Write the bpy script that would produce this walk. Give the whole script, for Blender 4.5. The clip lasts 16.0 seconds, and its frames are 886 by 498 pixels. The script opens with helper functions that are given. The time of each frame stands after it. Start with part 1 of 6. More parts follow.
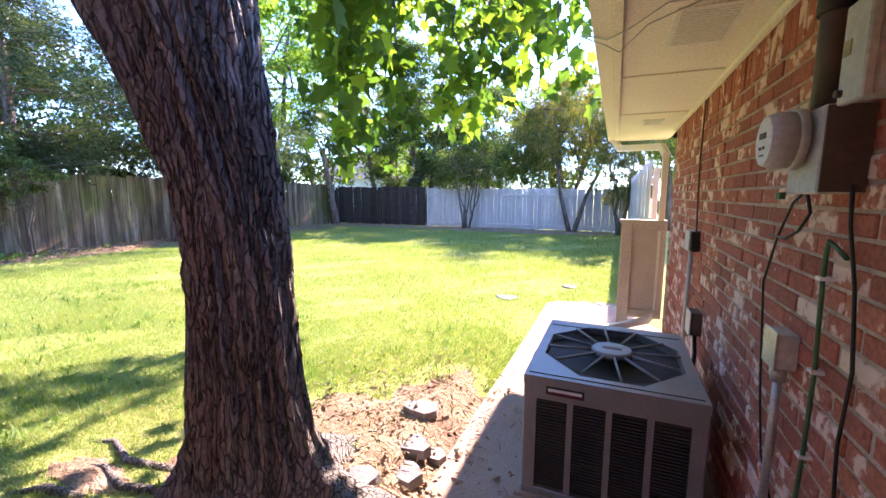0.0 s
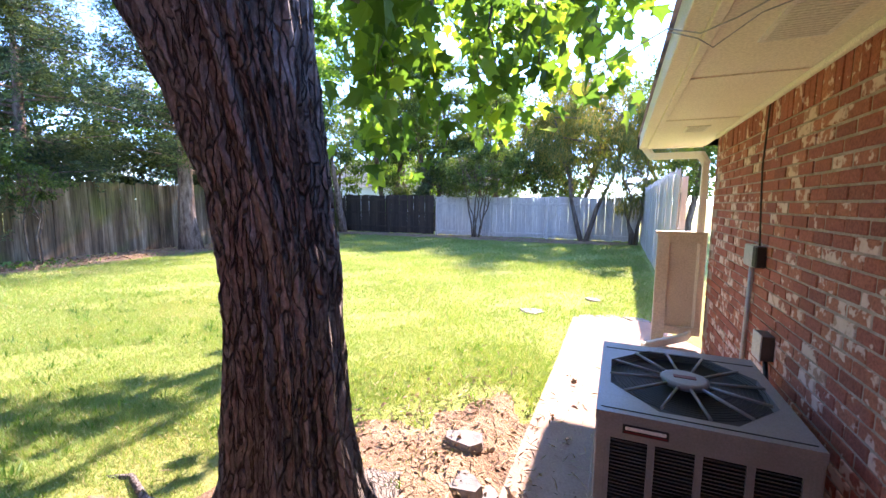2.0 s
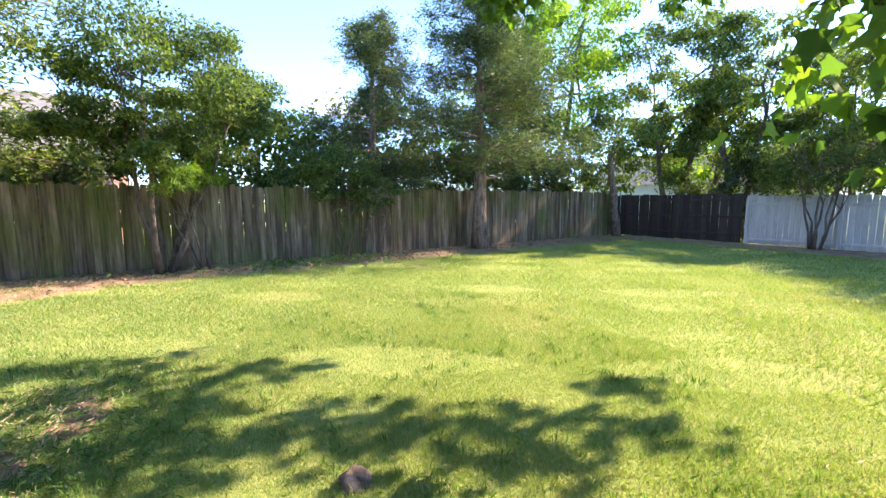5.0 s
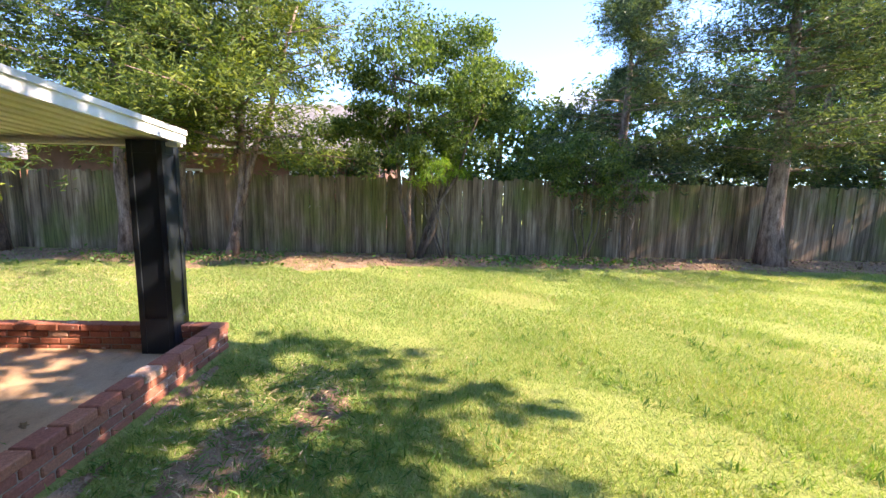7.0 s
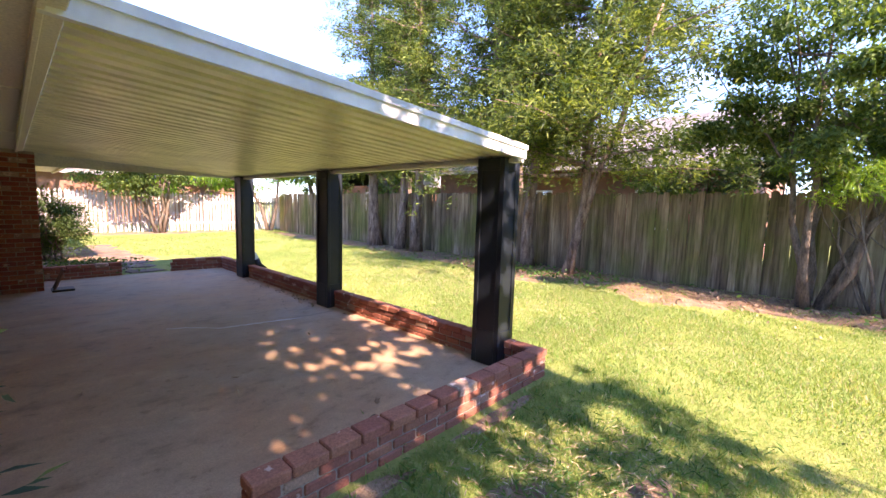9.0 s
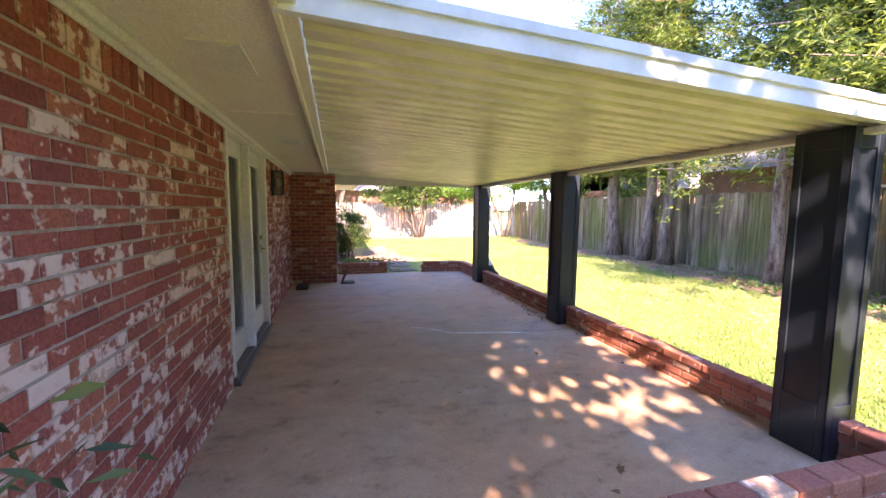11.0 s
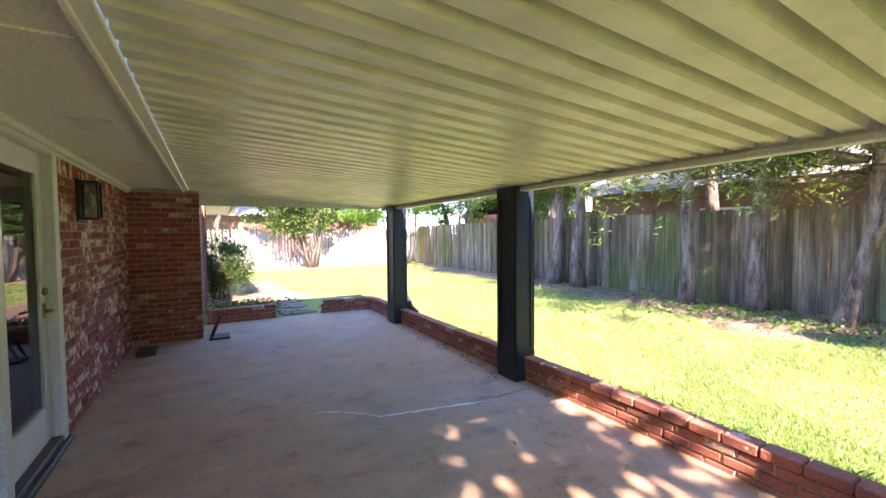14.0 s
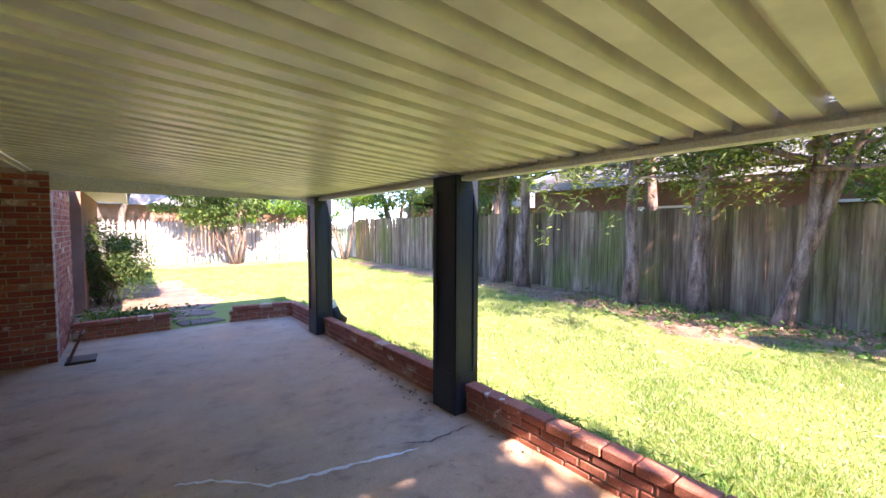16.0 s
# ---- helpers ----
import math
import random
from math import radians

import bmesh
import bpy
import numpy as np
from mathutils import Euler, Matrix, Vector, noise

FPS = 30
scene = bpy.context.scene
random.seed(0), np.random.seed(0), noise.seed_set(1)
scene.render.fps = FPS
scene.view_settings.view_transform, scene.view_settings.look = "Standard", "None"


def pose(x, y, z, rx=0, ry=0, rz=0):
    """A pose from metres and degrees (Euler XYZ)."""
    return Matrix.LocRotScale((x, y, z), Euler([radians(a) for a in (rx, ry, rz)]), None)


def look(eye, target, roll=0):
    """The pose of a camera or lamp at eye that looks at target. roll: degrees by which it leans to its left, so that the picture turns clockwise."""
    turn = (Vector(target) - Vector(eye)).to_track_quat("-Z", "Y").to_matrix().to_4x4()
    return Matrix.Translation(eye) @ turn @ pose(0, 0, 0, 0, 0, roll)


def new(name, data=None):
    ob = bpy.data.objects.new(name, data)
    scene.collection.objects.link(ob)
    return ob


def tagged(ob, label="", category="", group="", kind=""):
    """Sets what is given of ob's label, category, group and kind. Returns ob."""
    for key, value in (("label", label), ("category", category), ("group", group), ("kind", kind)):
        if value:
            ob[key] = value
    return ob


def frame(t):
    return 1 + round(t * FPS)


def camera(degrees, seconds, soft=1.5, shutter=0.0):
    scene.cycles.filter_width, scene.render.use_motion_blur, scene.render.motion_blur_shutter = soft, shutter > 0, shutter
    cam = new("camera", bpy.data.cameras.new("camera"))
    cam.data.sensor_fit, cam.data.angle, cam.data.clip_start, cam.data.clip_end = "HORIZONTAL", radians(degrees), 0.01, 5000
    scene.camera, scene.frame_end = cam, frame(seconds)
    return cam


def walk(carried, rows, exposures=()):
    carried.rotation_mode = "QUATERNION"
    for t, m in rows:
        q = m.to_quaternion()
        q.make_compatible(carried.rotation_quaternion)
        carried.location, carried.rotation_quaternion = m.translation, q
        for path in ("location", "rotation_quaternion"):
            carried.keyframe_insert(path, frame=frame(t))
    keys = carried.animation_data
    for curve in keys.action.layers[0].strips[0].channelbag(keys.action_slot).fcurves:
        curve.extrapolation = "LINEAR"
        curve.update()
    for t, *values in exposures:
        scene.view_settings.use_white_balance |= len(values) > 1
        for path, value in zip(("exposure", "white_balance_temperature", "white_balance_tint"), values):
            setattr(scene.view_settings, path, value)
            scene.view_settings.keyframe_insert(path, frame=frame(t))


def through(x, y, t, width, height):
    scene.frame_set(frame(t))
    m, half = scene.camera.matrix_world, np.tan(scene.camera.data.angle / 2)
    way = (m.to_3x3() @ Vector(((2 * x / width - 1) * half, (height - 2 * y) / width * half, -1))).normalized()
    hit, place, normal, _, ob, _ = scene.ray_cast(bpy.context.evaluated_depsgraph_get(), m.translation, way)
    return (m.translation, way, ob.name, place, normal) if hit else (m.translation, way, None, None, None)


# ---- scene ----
cam = camera(94.7, 16.0)
PATH = [
    (0, (0.022, 0.463, 1.419), (-0.745, 2.291, 1.154), 0.3),
    (0.5, (-0.072, 0.445, 1.435), (-0.611, 2.357, 1.205), -0.4),
    (1, (-0.132, 0.433, 1.432), (-0.607, 2.364, 1.215), -0.6),
    (1.5, (-0.199, 0.47, 1.425), (-0.744, 2.381, 1.203), -0.3),
    (1.8, (-0.274, 0.523, 1.424), (-0.905, 2.407, 1.197), 0.3),
    (2, (-0.302, 0.564, 1.434), (-1.084, 2.391, 1.207), 0.5),
    (2.5, (-0.46, 0.582, 1.434), (-1.679, 2.149, 1.193), 1.3),
    (3, (-0.662, 0.521, 1.438), (-2.18, 1.803, 1.213), 1.4),
    (5.3, (-1.853, 0.469, 1.506), (-3.546, 1.507, 1.269), 0.2),
    (5.5, (-1.979, 0.466, 1.505), (-3.709, 1.44, 1.264), 0.6),
    (6, (-2.191, 0.578, 1.532), (-4.041, 1.296, 1.284), 0.6),
    (6.5, (-2.386, 0.583, 1.515), (-4.324, 1.011, 1.263), 1.1),
    (7, (-2.612, 0.562, 1.524), (-4.592, 0.638, 1.253), 1.3),
    (7.5, (-2.748, 0.563, 1.51), (-4.699, 0.216, 1.242), 1.5),
    (8, (-2.932, 0.591, 1.505), (-4.766, -0.166, 1.257), 2.0),
    (8.5, (-3.095, 0.504, 1.491), (-4.763, -0.578, 1.27), 1.9),
    (9, (-3.283, 0.374, 1.478), (-4.731, -0.99, 1.269), 1.6),
    (9.5, (-3.436, 0.235, 1.451), (-4.595, -1.383, 1.252), 1.7),
    (10, (-3.538, 0.159, 1.45), (-4.345, -1.659, 1.245), 2.1),
    (10.2, (-3.549, 0.129, 1.457), (-4.232, -1.739, 1.246), 1.9),
    (12.3, (-3.627, -0.675, 1.45), (-4.08, -2.615, 1.272), -0.0),
    (12.5, (-3.642, -0.744, 1.433), (-4.125, -2.678, 1.266), -0.2),
    (13, (-3.596, -1.01, 1.439), (-4.189, -2.916, 1.306), -0.5),
    (13.5, (-3.604, -1.243, 1.449), (-4.37, -3.088, 1.349), -0.7),
    (14, (-3.712, -1.546, 1.473), (-4.698, -3.284, 1.397), -0.6),
    (14.5, (-3.795, -1.789, 1.511), (-5.047, -3.346, 1.431), -0.7),
    (15, (-3.862, -1.984, 1.535), (-5.374, -3.291, 1.453), -1.2),
    (15.5, (-4.059, -2.092, 1.514), (-5.555, -3.414, 1.389), -1.1),
    (16, (-4.257, -2.166, 1.514), (-5.471, -3.751, 1.407), 0.1),
]
walk(cam, [(t, look(eye, target, roll)) for t, eye, target, roll in PATH],
     exposures=[(0, 3.5, 7000, 36), (2, 3.4, 7000, 34), (3, 3.0, 7300, 26), (5.5, 2.95, 7900, 22), (8, 3.0, 8000, 32), (10, 3.5, 7900, 42), (12.3, 4.02, 7400, 42), (14, 3.88, 7000, 32), (15, 3.65, 7000, 34), (16, 3.68, 7000, 36)])

# ---- world, sun ----
SUN = Vector((0.24, 1.32, 1.0)).normalized()
world = bpy.data.worlds.new("sky")
scene.world = world
world.use_nodes = True
wn, wl = world.node_tree.nodes, world.node_tree.links
wn.clear()
w_out = wn.new("ShaderNodeOutputWorld")
w_bg = wn.new("ShaderNodeBackground")
w_sky = wn.new("ShaderNodeTexSky")
w_sky.sky_type = "NISHITA"
w_sky.sun_disc = False
w_sky.sun_elevation = math.asin(SUN.z)
w_sky.sun_rotation = math.atan2(SUN.x, SUN.y)
w_sky.air_density, w_sky.dust_density, w_sky.ozone_density = 0.8, 0.0, 2.5
w_bg.inputs["Strength"].default_value = 0.12
w_co = wn.new("ShaderNodeTexCoord")
w_map = wn.new("ShaderNodeMapping")
w_map.inputs["Scale"].default_value = (1.0, 1.0, 2.6)
w_map.inputs["Location"].default_value = (2.3, 0.7, 1.1)
w_noise = wn.new("ShaderNodeTexNoise")
w_noise.inputs["Scale"].default_value = 2.3
w_noise.inputs["Detail"].default_value = 7.0
w_ramp = wn.new("ShaderNodeValToRGB")
w_ramp.color_ramp.elements[0].position = 0.61
w_ramp.color_ramp.elements[1].position = 0.74
w_mix = wn.new("ShaderNodeMixRGB")
w_mix.inputs["Color2"].default_value = (4.2, 4.15, 4.05, 1)
wl.new(w_co.outputs["Generated"], w_map.inputs["Vector"])
wl.new(w_map.outputs["Vector"], w_noise.inputs["Vector"])
wl.new(w_noise.outputs["Fac"], w_ramp.inputs["Fac"])
wl.new(w_ramp.outputs["Color"], w_mix.inputs["Fac"])
w_tint = wn.new("ShaderNodeMixRGB")
w_tint.blend_type = "MULTIPLY"
w_tint.inputs["Fac"].default_value = 1.0
w_tint.inputs["Color2"].default_value = (0.58, 0.83, 1.05, 1)
wl.new(w_sky.outputs["Color"], w_tint.inputs["Color1"])
wl.new(w_tint.outputs["Color"], w_mix.inputs["Color1"])
wl.new(w_mix.outputs["Color"], w_bg.inputs["Color"])
wl.new(w_bg.outputs["Background"], w_out.inputs["Surface"])

sun_lamp = bpy.data.lights.new("sun", "SUN")
sun_lamp.energy = 2.5
sun_lamp.angle = radians(0.53)
sun_lamp.color = (1.0, 0.94, 0.84)
sun_ob = new("sun", sun_lamp)
sun_ob.matrix_world = look((0, 0, 30), (-SUN.x, -SUN.y, 30 - SUN.z))


# ---- materials ----
def nodes_of(name):
    m = bpy.data.materials.new(name)
    m.use_nodes = True
    return m, m.node_tree.nodes, m.node_tree.links, m.node_tree.nodes["Principled BSDF"]


def noise_node(n, l, scale, detail=4.0, stretch=None, rough=0.55, space="Object"):
    co = n.new("ShaderNodeTexCoord") if space == "Object" else n.new("ShaderNodeNewGeometry")
    src = co.outputs["Object"] if space == "Object" else co.outputs["Position"]
    if stretch:
        mp = n.new("ShaderNodeMapping")
        mp.inputs["Scale"].default_value = stretch
        l.new(src, mp.inputs["Vector"])
        src = mp.outputs["Vector"]
    t = n.new("ShaderNodeTexNoise")
    t.inputs["Scale"].default_value = scale
    t.inputs["Detail"].default_value = detail
    t.inputs["Roughness"].default_value = rough
    l.new(src, t.inputs["Vector"])
    return t


def ramp(n, l, fac, stops):
    r = n.new("ShaderNodeValToRGB")
    e = r.color_ramp.elements
    while len(e) < len(stops):
        e.new(0.5)
    for el, (p, c) in zip(e, stops):
        el.position, el.color = p, (*c, 1) if len(c) == 3 else c
    l.new(fac, r.inputs["Fac"])
    return r


def mixed(n, l, fac, a, b, mode="MIX"):
    x = n.new("ShaderNodeMixRGB")
    x.blend_type = mode
    for key, v in (("Fac", fac), ("Color1", a), ("Color2", b)):
        if hasattr(v, "is_linked"):
            l.new(v, x.inputs[key])
        else:
            x.inputs[key].default_value = v if key == "Fac" else (*v, 1)
    return x.outputs["Color"]


def bumped(n, l, bsdf, height, strength, distance=0.01):
    b = n.new("ShaderNodeBump")
    b.inputs["Strength"].default_value = strength
    b.inputs["Distance"].default_value = distance
    l.new(height, b.inputs["Height"])
    l.new(b.outputs["Normal"], bsdf.inputs["Normal"])
    return b


def picked(n, l):
    """A random value for each object and each loose piece of a mesh."""
    oi, ge, ad, fr = n.new("ShaderNodeObjectInfo"), n.new("ShaderNodeNewGeometry"), n.new("ShaderNodeMath"), n.new("ShaderNodeMath")
    fr.operation = "FRACT"
    l.new(oi.outputs["Random"], ad.inputs[0])
    l.new(ge.outputs["Random Per Island"], ad.inputs[1])
    l.new(ad.outputs[0], fr.inputs[0])
    return fr.outputs[0]


def surface(name, stops, scale=6.0, rough=0.8, metal=0.0, bump=0.2, fine=60.0, stretch=None, space="Object", vary=0.0, spec=0.4, dist=0.01):
    m, n, l, b = nodes_of(name)
    t = noise_node(n, l, scale, 6.0, stretch, 0.6, space)
    f = noise_node(n, l, fine, 4.0, stretch, 0.6, space)
    c = ramp(n, l, t.outputs["Fac"], stops).outputs["Color"]
    g = ramp(n, l, f.outputs["Fac"], [(0.3, (0.8, 0.8, 0.8)), (0.7, (1.12, 1.12, 1.12))]).outputs["Color"]
    c = mixed(n, l, 1.0, c, g, "MULTIPLY")
    if vary:
        v = ramp(n, l, picked(n, l), [(0.0, (1 - vary,) * 3), (1.0, (1 + vary * 0.6,) * 3)]).outputs["Color"]
        c = mixed(n, l, 1.0, c, v, "MULTIPLY")
    l.new(c, b.inputs["Base Color"])
    b.inputs["Roughness"].default_value, b.inputs["Metallic"].default_value = rough, metal
    b.inputs["Specular IOR Level"].default_value = spec
    if bump:
        bumped(n, l, b, f.outputs["Fac"], bump, dist)
    return m


def brick_material(name, whiteness=0.56, worn=0.0):
    m, n, l, b = nodes_of(name)
    base = ramp(n, l, picked(n, l), [(0.0, (0.24, 0.062, 0.05)), (0.25, (0.42, 0.115, 0.08)), (0.5, (0.34, 0.088, 0.066)),
                                      (0.75, (0.50, 0.175, 0.105)), (0.9, (0.36, 0.105, 0.085)), (1.0, (0.58, 0.40, 0.30))]).outputs["Color"]
    base = mixed(n, l, worn, base, (0.46, 0.24, 0.15))
    big = noise_node(n, l, 15.0, 2.6, (1, 1, 1.15), 0.55, "World")
    fine = noise_node(n, l, 75.0, 5.0, None, 0.6, "World")
    dirt = ramp(n, l, fine.outputs["Fac"], [(0.3, (0.65, 0.62, 0.62)), (0.65, (1.15, 1.12, 1.1))]).outputs["Color"]
    base = mixed(n, l, 1.0, base, dirt, "MULTIPLY")
    off = n.new("ShaderNodeMath")
    off.operation = "MULTIPLY_ADD"
    off.inputs[1].default_value, off.inputs[2].default_value = 0.36, -0.18
    l.new(picked(n, l), off.inputs[0])
    add = n.new("ShaderNodeMath")
    l.new(big.outputs["Fac"], add.inputs[0])
    l.new(off.outputs[0], add.inputs[1])
    lime = ramp(n, l, add.outputs[0], [(whiteness, (0, 0, 0)), (whiteness + 0.06, (0.8, 0.8, 0.8)), (whiteness + 0.16, (0.95, 0.95, 0.95))]).outputs["Color"]
    c = mixed(n, l, lime, base, (0.76, 0.58, 0.49))
    l.new(c, b.inputs["Base Color"])
    b.inputs["Roughness"].default_value = 0.85
    b.inputs["Specular IOR Level"].default_value = 0.25
    bumped(n, l, b, fine.outputs["Fac"], 0.5, 0.006)
    return m


def leaf_material(name, stops, through=0.45, rough=0.55, patch_scale=0.9, low=(0.75, 0.8, 0.9), high=(1.25, 1.15, 0.9)):
    m = bpy.data.materials.new(name)
    m.use_nodes = True
    n, l = m.node_tree.nodes, m.node_tree.links
    n.clear()
    out = n.new("ShaderNodeOutputMaterial")
    c = ramp(n, l, picked(n, l), stops).outputs["Color"]
    patch = noise_node(n, l, patch_scale, 4.0, None, 0.6, "World")
    c = mixed(n, l, 1.0, c, ramp(n, l, patch.outputs["Fac"], [(0.32, low), (0.5, (1, 1, 1)), (0.7, high)]).outputs["Color"], "MULTIPLY")
    d = n.new("ShaderNodeBsdfPrincipled")
    d.inputs["Roughness"].default_value = rough
    d.inputs["Specular IOR Level"].default_value = 0.3
    t = n.new("ShaderNodeBsdfTranslucent")
    tc = mixed(n, l, 1.0, c, (1.7, 1.75, 0.7), "MULTIPLY")
    mx = n.new("ShaderNodeMixShader")
    mx.inputs["Fac"].default_value = through
    l.new(c, d.inputs["Base Color"])
    l.new(tc, t.inputs["Color"])
    l.new(d.outputs[0], mx.inputs[1])
    l.new(t.outputs[0], mx.inputs[2])
    l.new(mx.outputs[0], out.inputs["Surface"])
    return m


def bark_material(name, a, b_, scale=9.0, bump=1.0):
    m, n, l, b = nodes_of(name)
    t = noise_node(n, l, scale, 6.0, (1, 1, 0.22), 0.65)
    f = noise_node(n, l, scale * 5, 5.0, (1, 1, 0.4), 0.6)
    c = ramp(n, l, t.outputs["Fac"], [(0.33, b_), (0.62, a)]).outputs["Color"]
    g = ramp(n, l, f.outputs["Fac"], [(0.3, (0.6, 0.6, 0.6)), (0.7, (1.2, 1.2, 1.2))]).outputs["Color"]
    l.new(mixed(n, l, 1.0, c, g, "MULTIPLY"), b.inputs["Base Color"])
    b.inputs["Roughness"].default_value = 0.9
    b.inputs["Specular IOR Level"].default_value = 0.2
    h = mixed(n, l, 0.35, t.outputs["Color"], f.outputs["Color"])
    bumped(n, l, b, h, bump, 0.03)
    return m


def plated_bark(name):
    """Old maple bark: long plates, the cracks between them coloured dark as furrow shade."""
    m, n, l, b = nodes_of(name)
    co = n.new("ShaderNodeTexCoord")
    warp = n.new("ShaderNodeTexNoise")
    warp.inputs["Scale"].default_value = 5.0
    warp.inputs["Detail"].default_value = 4.0
    l.new(co.outputs["Object"], warp.inputs["Vector"])
    mv = mixed(n, l, 0.11, co.outputs["Object"], warp.outputs["Color"], "ADD")
    mp = n.new("ShaderNodeMapping")
    mp.inputs["Scale"].default_value = (1.0, 1.0, 0.13)
    l.new(mv, mp.inputs["Vector"])
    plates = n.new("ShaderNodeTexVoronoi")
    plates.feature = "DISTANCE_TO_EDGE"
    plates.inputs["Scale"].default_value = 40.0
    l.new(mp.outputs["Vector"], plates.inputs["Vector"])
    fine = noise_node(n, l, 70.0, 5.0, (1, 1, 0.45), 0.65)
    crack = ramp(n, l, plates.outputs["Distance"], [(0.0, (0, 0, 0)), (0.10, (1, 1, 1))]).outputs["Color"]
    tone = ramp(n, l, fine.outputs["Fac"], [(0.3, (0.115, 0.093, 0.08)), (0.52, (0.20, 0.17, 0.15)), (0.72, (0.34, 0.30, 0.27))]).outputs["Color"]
    # crack colour is darkened to deepen the shade in the furrows
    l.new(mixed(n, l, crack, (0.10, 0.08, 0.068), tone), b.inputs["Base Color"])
    b.inputs["Roughness"].default_value = 0.9
    b.inputs["Specular IOR Level"].default_value = 0.25
    h = mixed(n, l, 0.3, crack, fine.outputs["Color"])
    bumped(n, l, b, h, 1.0, 0.035)
    return m


def glass_material():
    m = bpy.data.materials.new("pane_glass")
    m.use_nodes = True
    n, l = m.node_tree.nodes, m.node_tree.links
    n.clear()
    out, g, tr, mx, fr = (n.new("ShaderNode" + k) for k in ("OutputMaterial", "BsdfGlossy", "BsdfTransparent", "MixShader", "Fresnel"))
    g.inputs["Roughness"].default_value = 0.02
    tr.inputs["Color"].default_value = (0.8, 0.85, 0.82, 1)
    fr.inputs["IOR"].default_value = 1.6
    l.new(fr.outputs[0], mx.inputs["Fac"])
    l.new(tr.outputs[0], mx.inputs[1])
    l.new(g.outputs[0], mx.inputs[2])
    l.new(mx.outputs[0], out.inputs["Surface"])
    return m


def fence_wood(name):
    """Weathered cedar: grey-brown grain, tan worn streaks, green algae in patches."""
    m, n, l, b = nodes_of(name)
    grain = noise_node(n, l, 26.0, 6.0, (1, 1, 0.045), 0.65, "World")
    wide = noise_node(n, l, 7.0, 4.0, (1, 1, 0.12), 0.6, "World")
    algae = noise_node(n, l, 0.8, 4.0, (1, 1, 0.7), 0.6, "World")
    c = ramp(n, l, wide.outputs["Fac"], [(0.3, (0.125, 0.082, 0.05)), (0.5, (0.22, 0.152, 0.095)), (0.7, (0.36, 0.27, 0.18))]).outputs["Color"]
    c = mixed(n, l, 1.0, c, ramp(n, l, picked(n, l), [(0.0, (0.5, 0.5, 0.5)), (0.6, (1.0, 1.0, 1.0)), (1.0, (1.3, 1.3, 1.28))]).outputs["Color"], "MULTIPLY")
    c = mixed(n, l, ramp(n, l, algae.outputs["Fac"], [(0.46, (0, 0, 0)), (0.64, (0.75, 0.75, 0.75))]).outputs["Color"], c, (0.115, 0.135, 0.03))
    c = mixed(n, l, 1.0, c, ramp(n, l, grain.outputs["Fac"], [(0.33, (0.5, 0.48, 0.46)), (0.5, (1, 1, 1)), (0.68, (1.35, 1.33, 1.3))]).outputs["Color"], "MULTIPLY")
    l.new(c, b.inputs["Base Color"])
    b.inputs["Roughness"].default_value = 0.9
    b.inputs["Specular IOR Level"].default_value = 0.2
    bumped(n, l, b, grain.outputs["Fac"], 0.5, 0.01)
    return m


def patio_concrete(name):
    """Old slab: tan with grey and rusty areas, dark stains, pale scuffs and fine grit."""
    m, n, l, b = nodes_of(name)
    area = noise_node(n, l, 0.55, 4.0, None, 0.6, "World")
    blot = noise_node(n, l, 2.6, 8.0, (1, 1.4, 1), 0.68, "World")
    spot = noise_node(n, l, 9.0, 6.0, None, 0.7, "World")
    grit = noise_node(n, l, 120.0, 3.0, None, 0.6, "World")
    c = ramp(n, l, area.outputs["Fac"], [(0.35, (0.52, 0.30, 0.175)), (0.5, (0.50, 0.33, 0.21)), (0.65, (0.46, 0.345, 0.25))]).outputs["Color"]
    c = mixed(n, l, 1.0, c, ramp(n, l, blot.outputs["Fac"], [(0.3, (0.5, 0.45, 0.4)), (0.44, (0.88, 0.86, 0.84)), (0.58, (1, 1, 1)), (0.7, (1.18, 1.18, 1.18))]).outputs["Color"], "MULTIPLY")
    c = mixed(n, l, 1.0, c, ramp(n, l, spot.outputs["Fac"], [(0.3, (0.68, 0.64, 0.6)), (0.42, (1, 1, 1)), (0.68, (1.02, 1.02, 1.02)), (0.76, (1.25, 1.22, 1.18))]).outputs["Color"], "MULTIPLY")
    c = mixed(n, l, 1.0, c, ramp(n, l, grit.outputs["Fac"], [(0.3, (0.82, 0.82, 0.82)), (0.7, (1.12, 1.12, 1.12))]).outputs["Color"], "MULTIPLY")
    l.new(c, b.inputs["Base Color"])
    l.new(ramp(n, l, blot.outputs["Fac"], [(0.3, (0.55, 0.55, 0.55)), (0.7, (0.85, 0.85, 0.85))]).outputs["Color"], b.inputs["Roughness"])
    b.inputs["Specular IOR Level"].default_value = 0.4
    bumped(n, l, b, spot.outputs["Fac"], 0.15, 0.01)
    return m


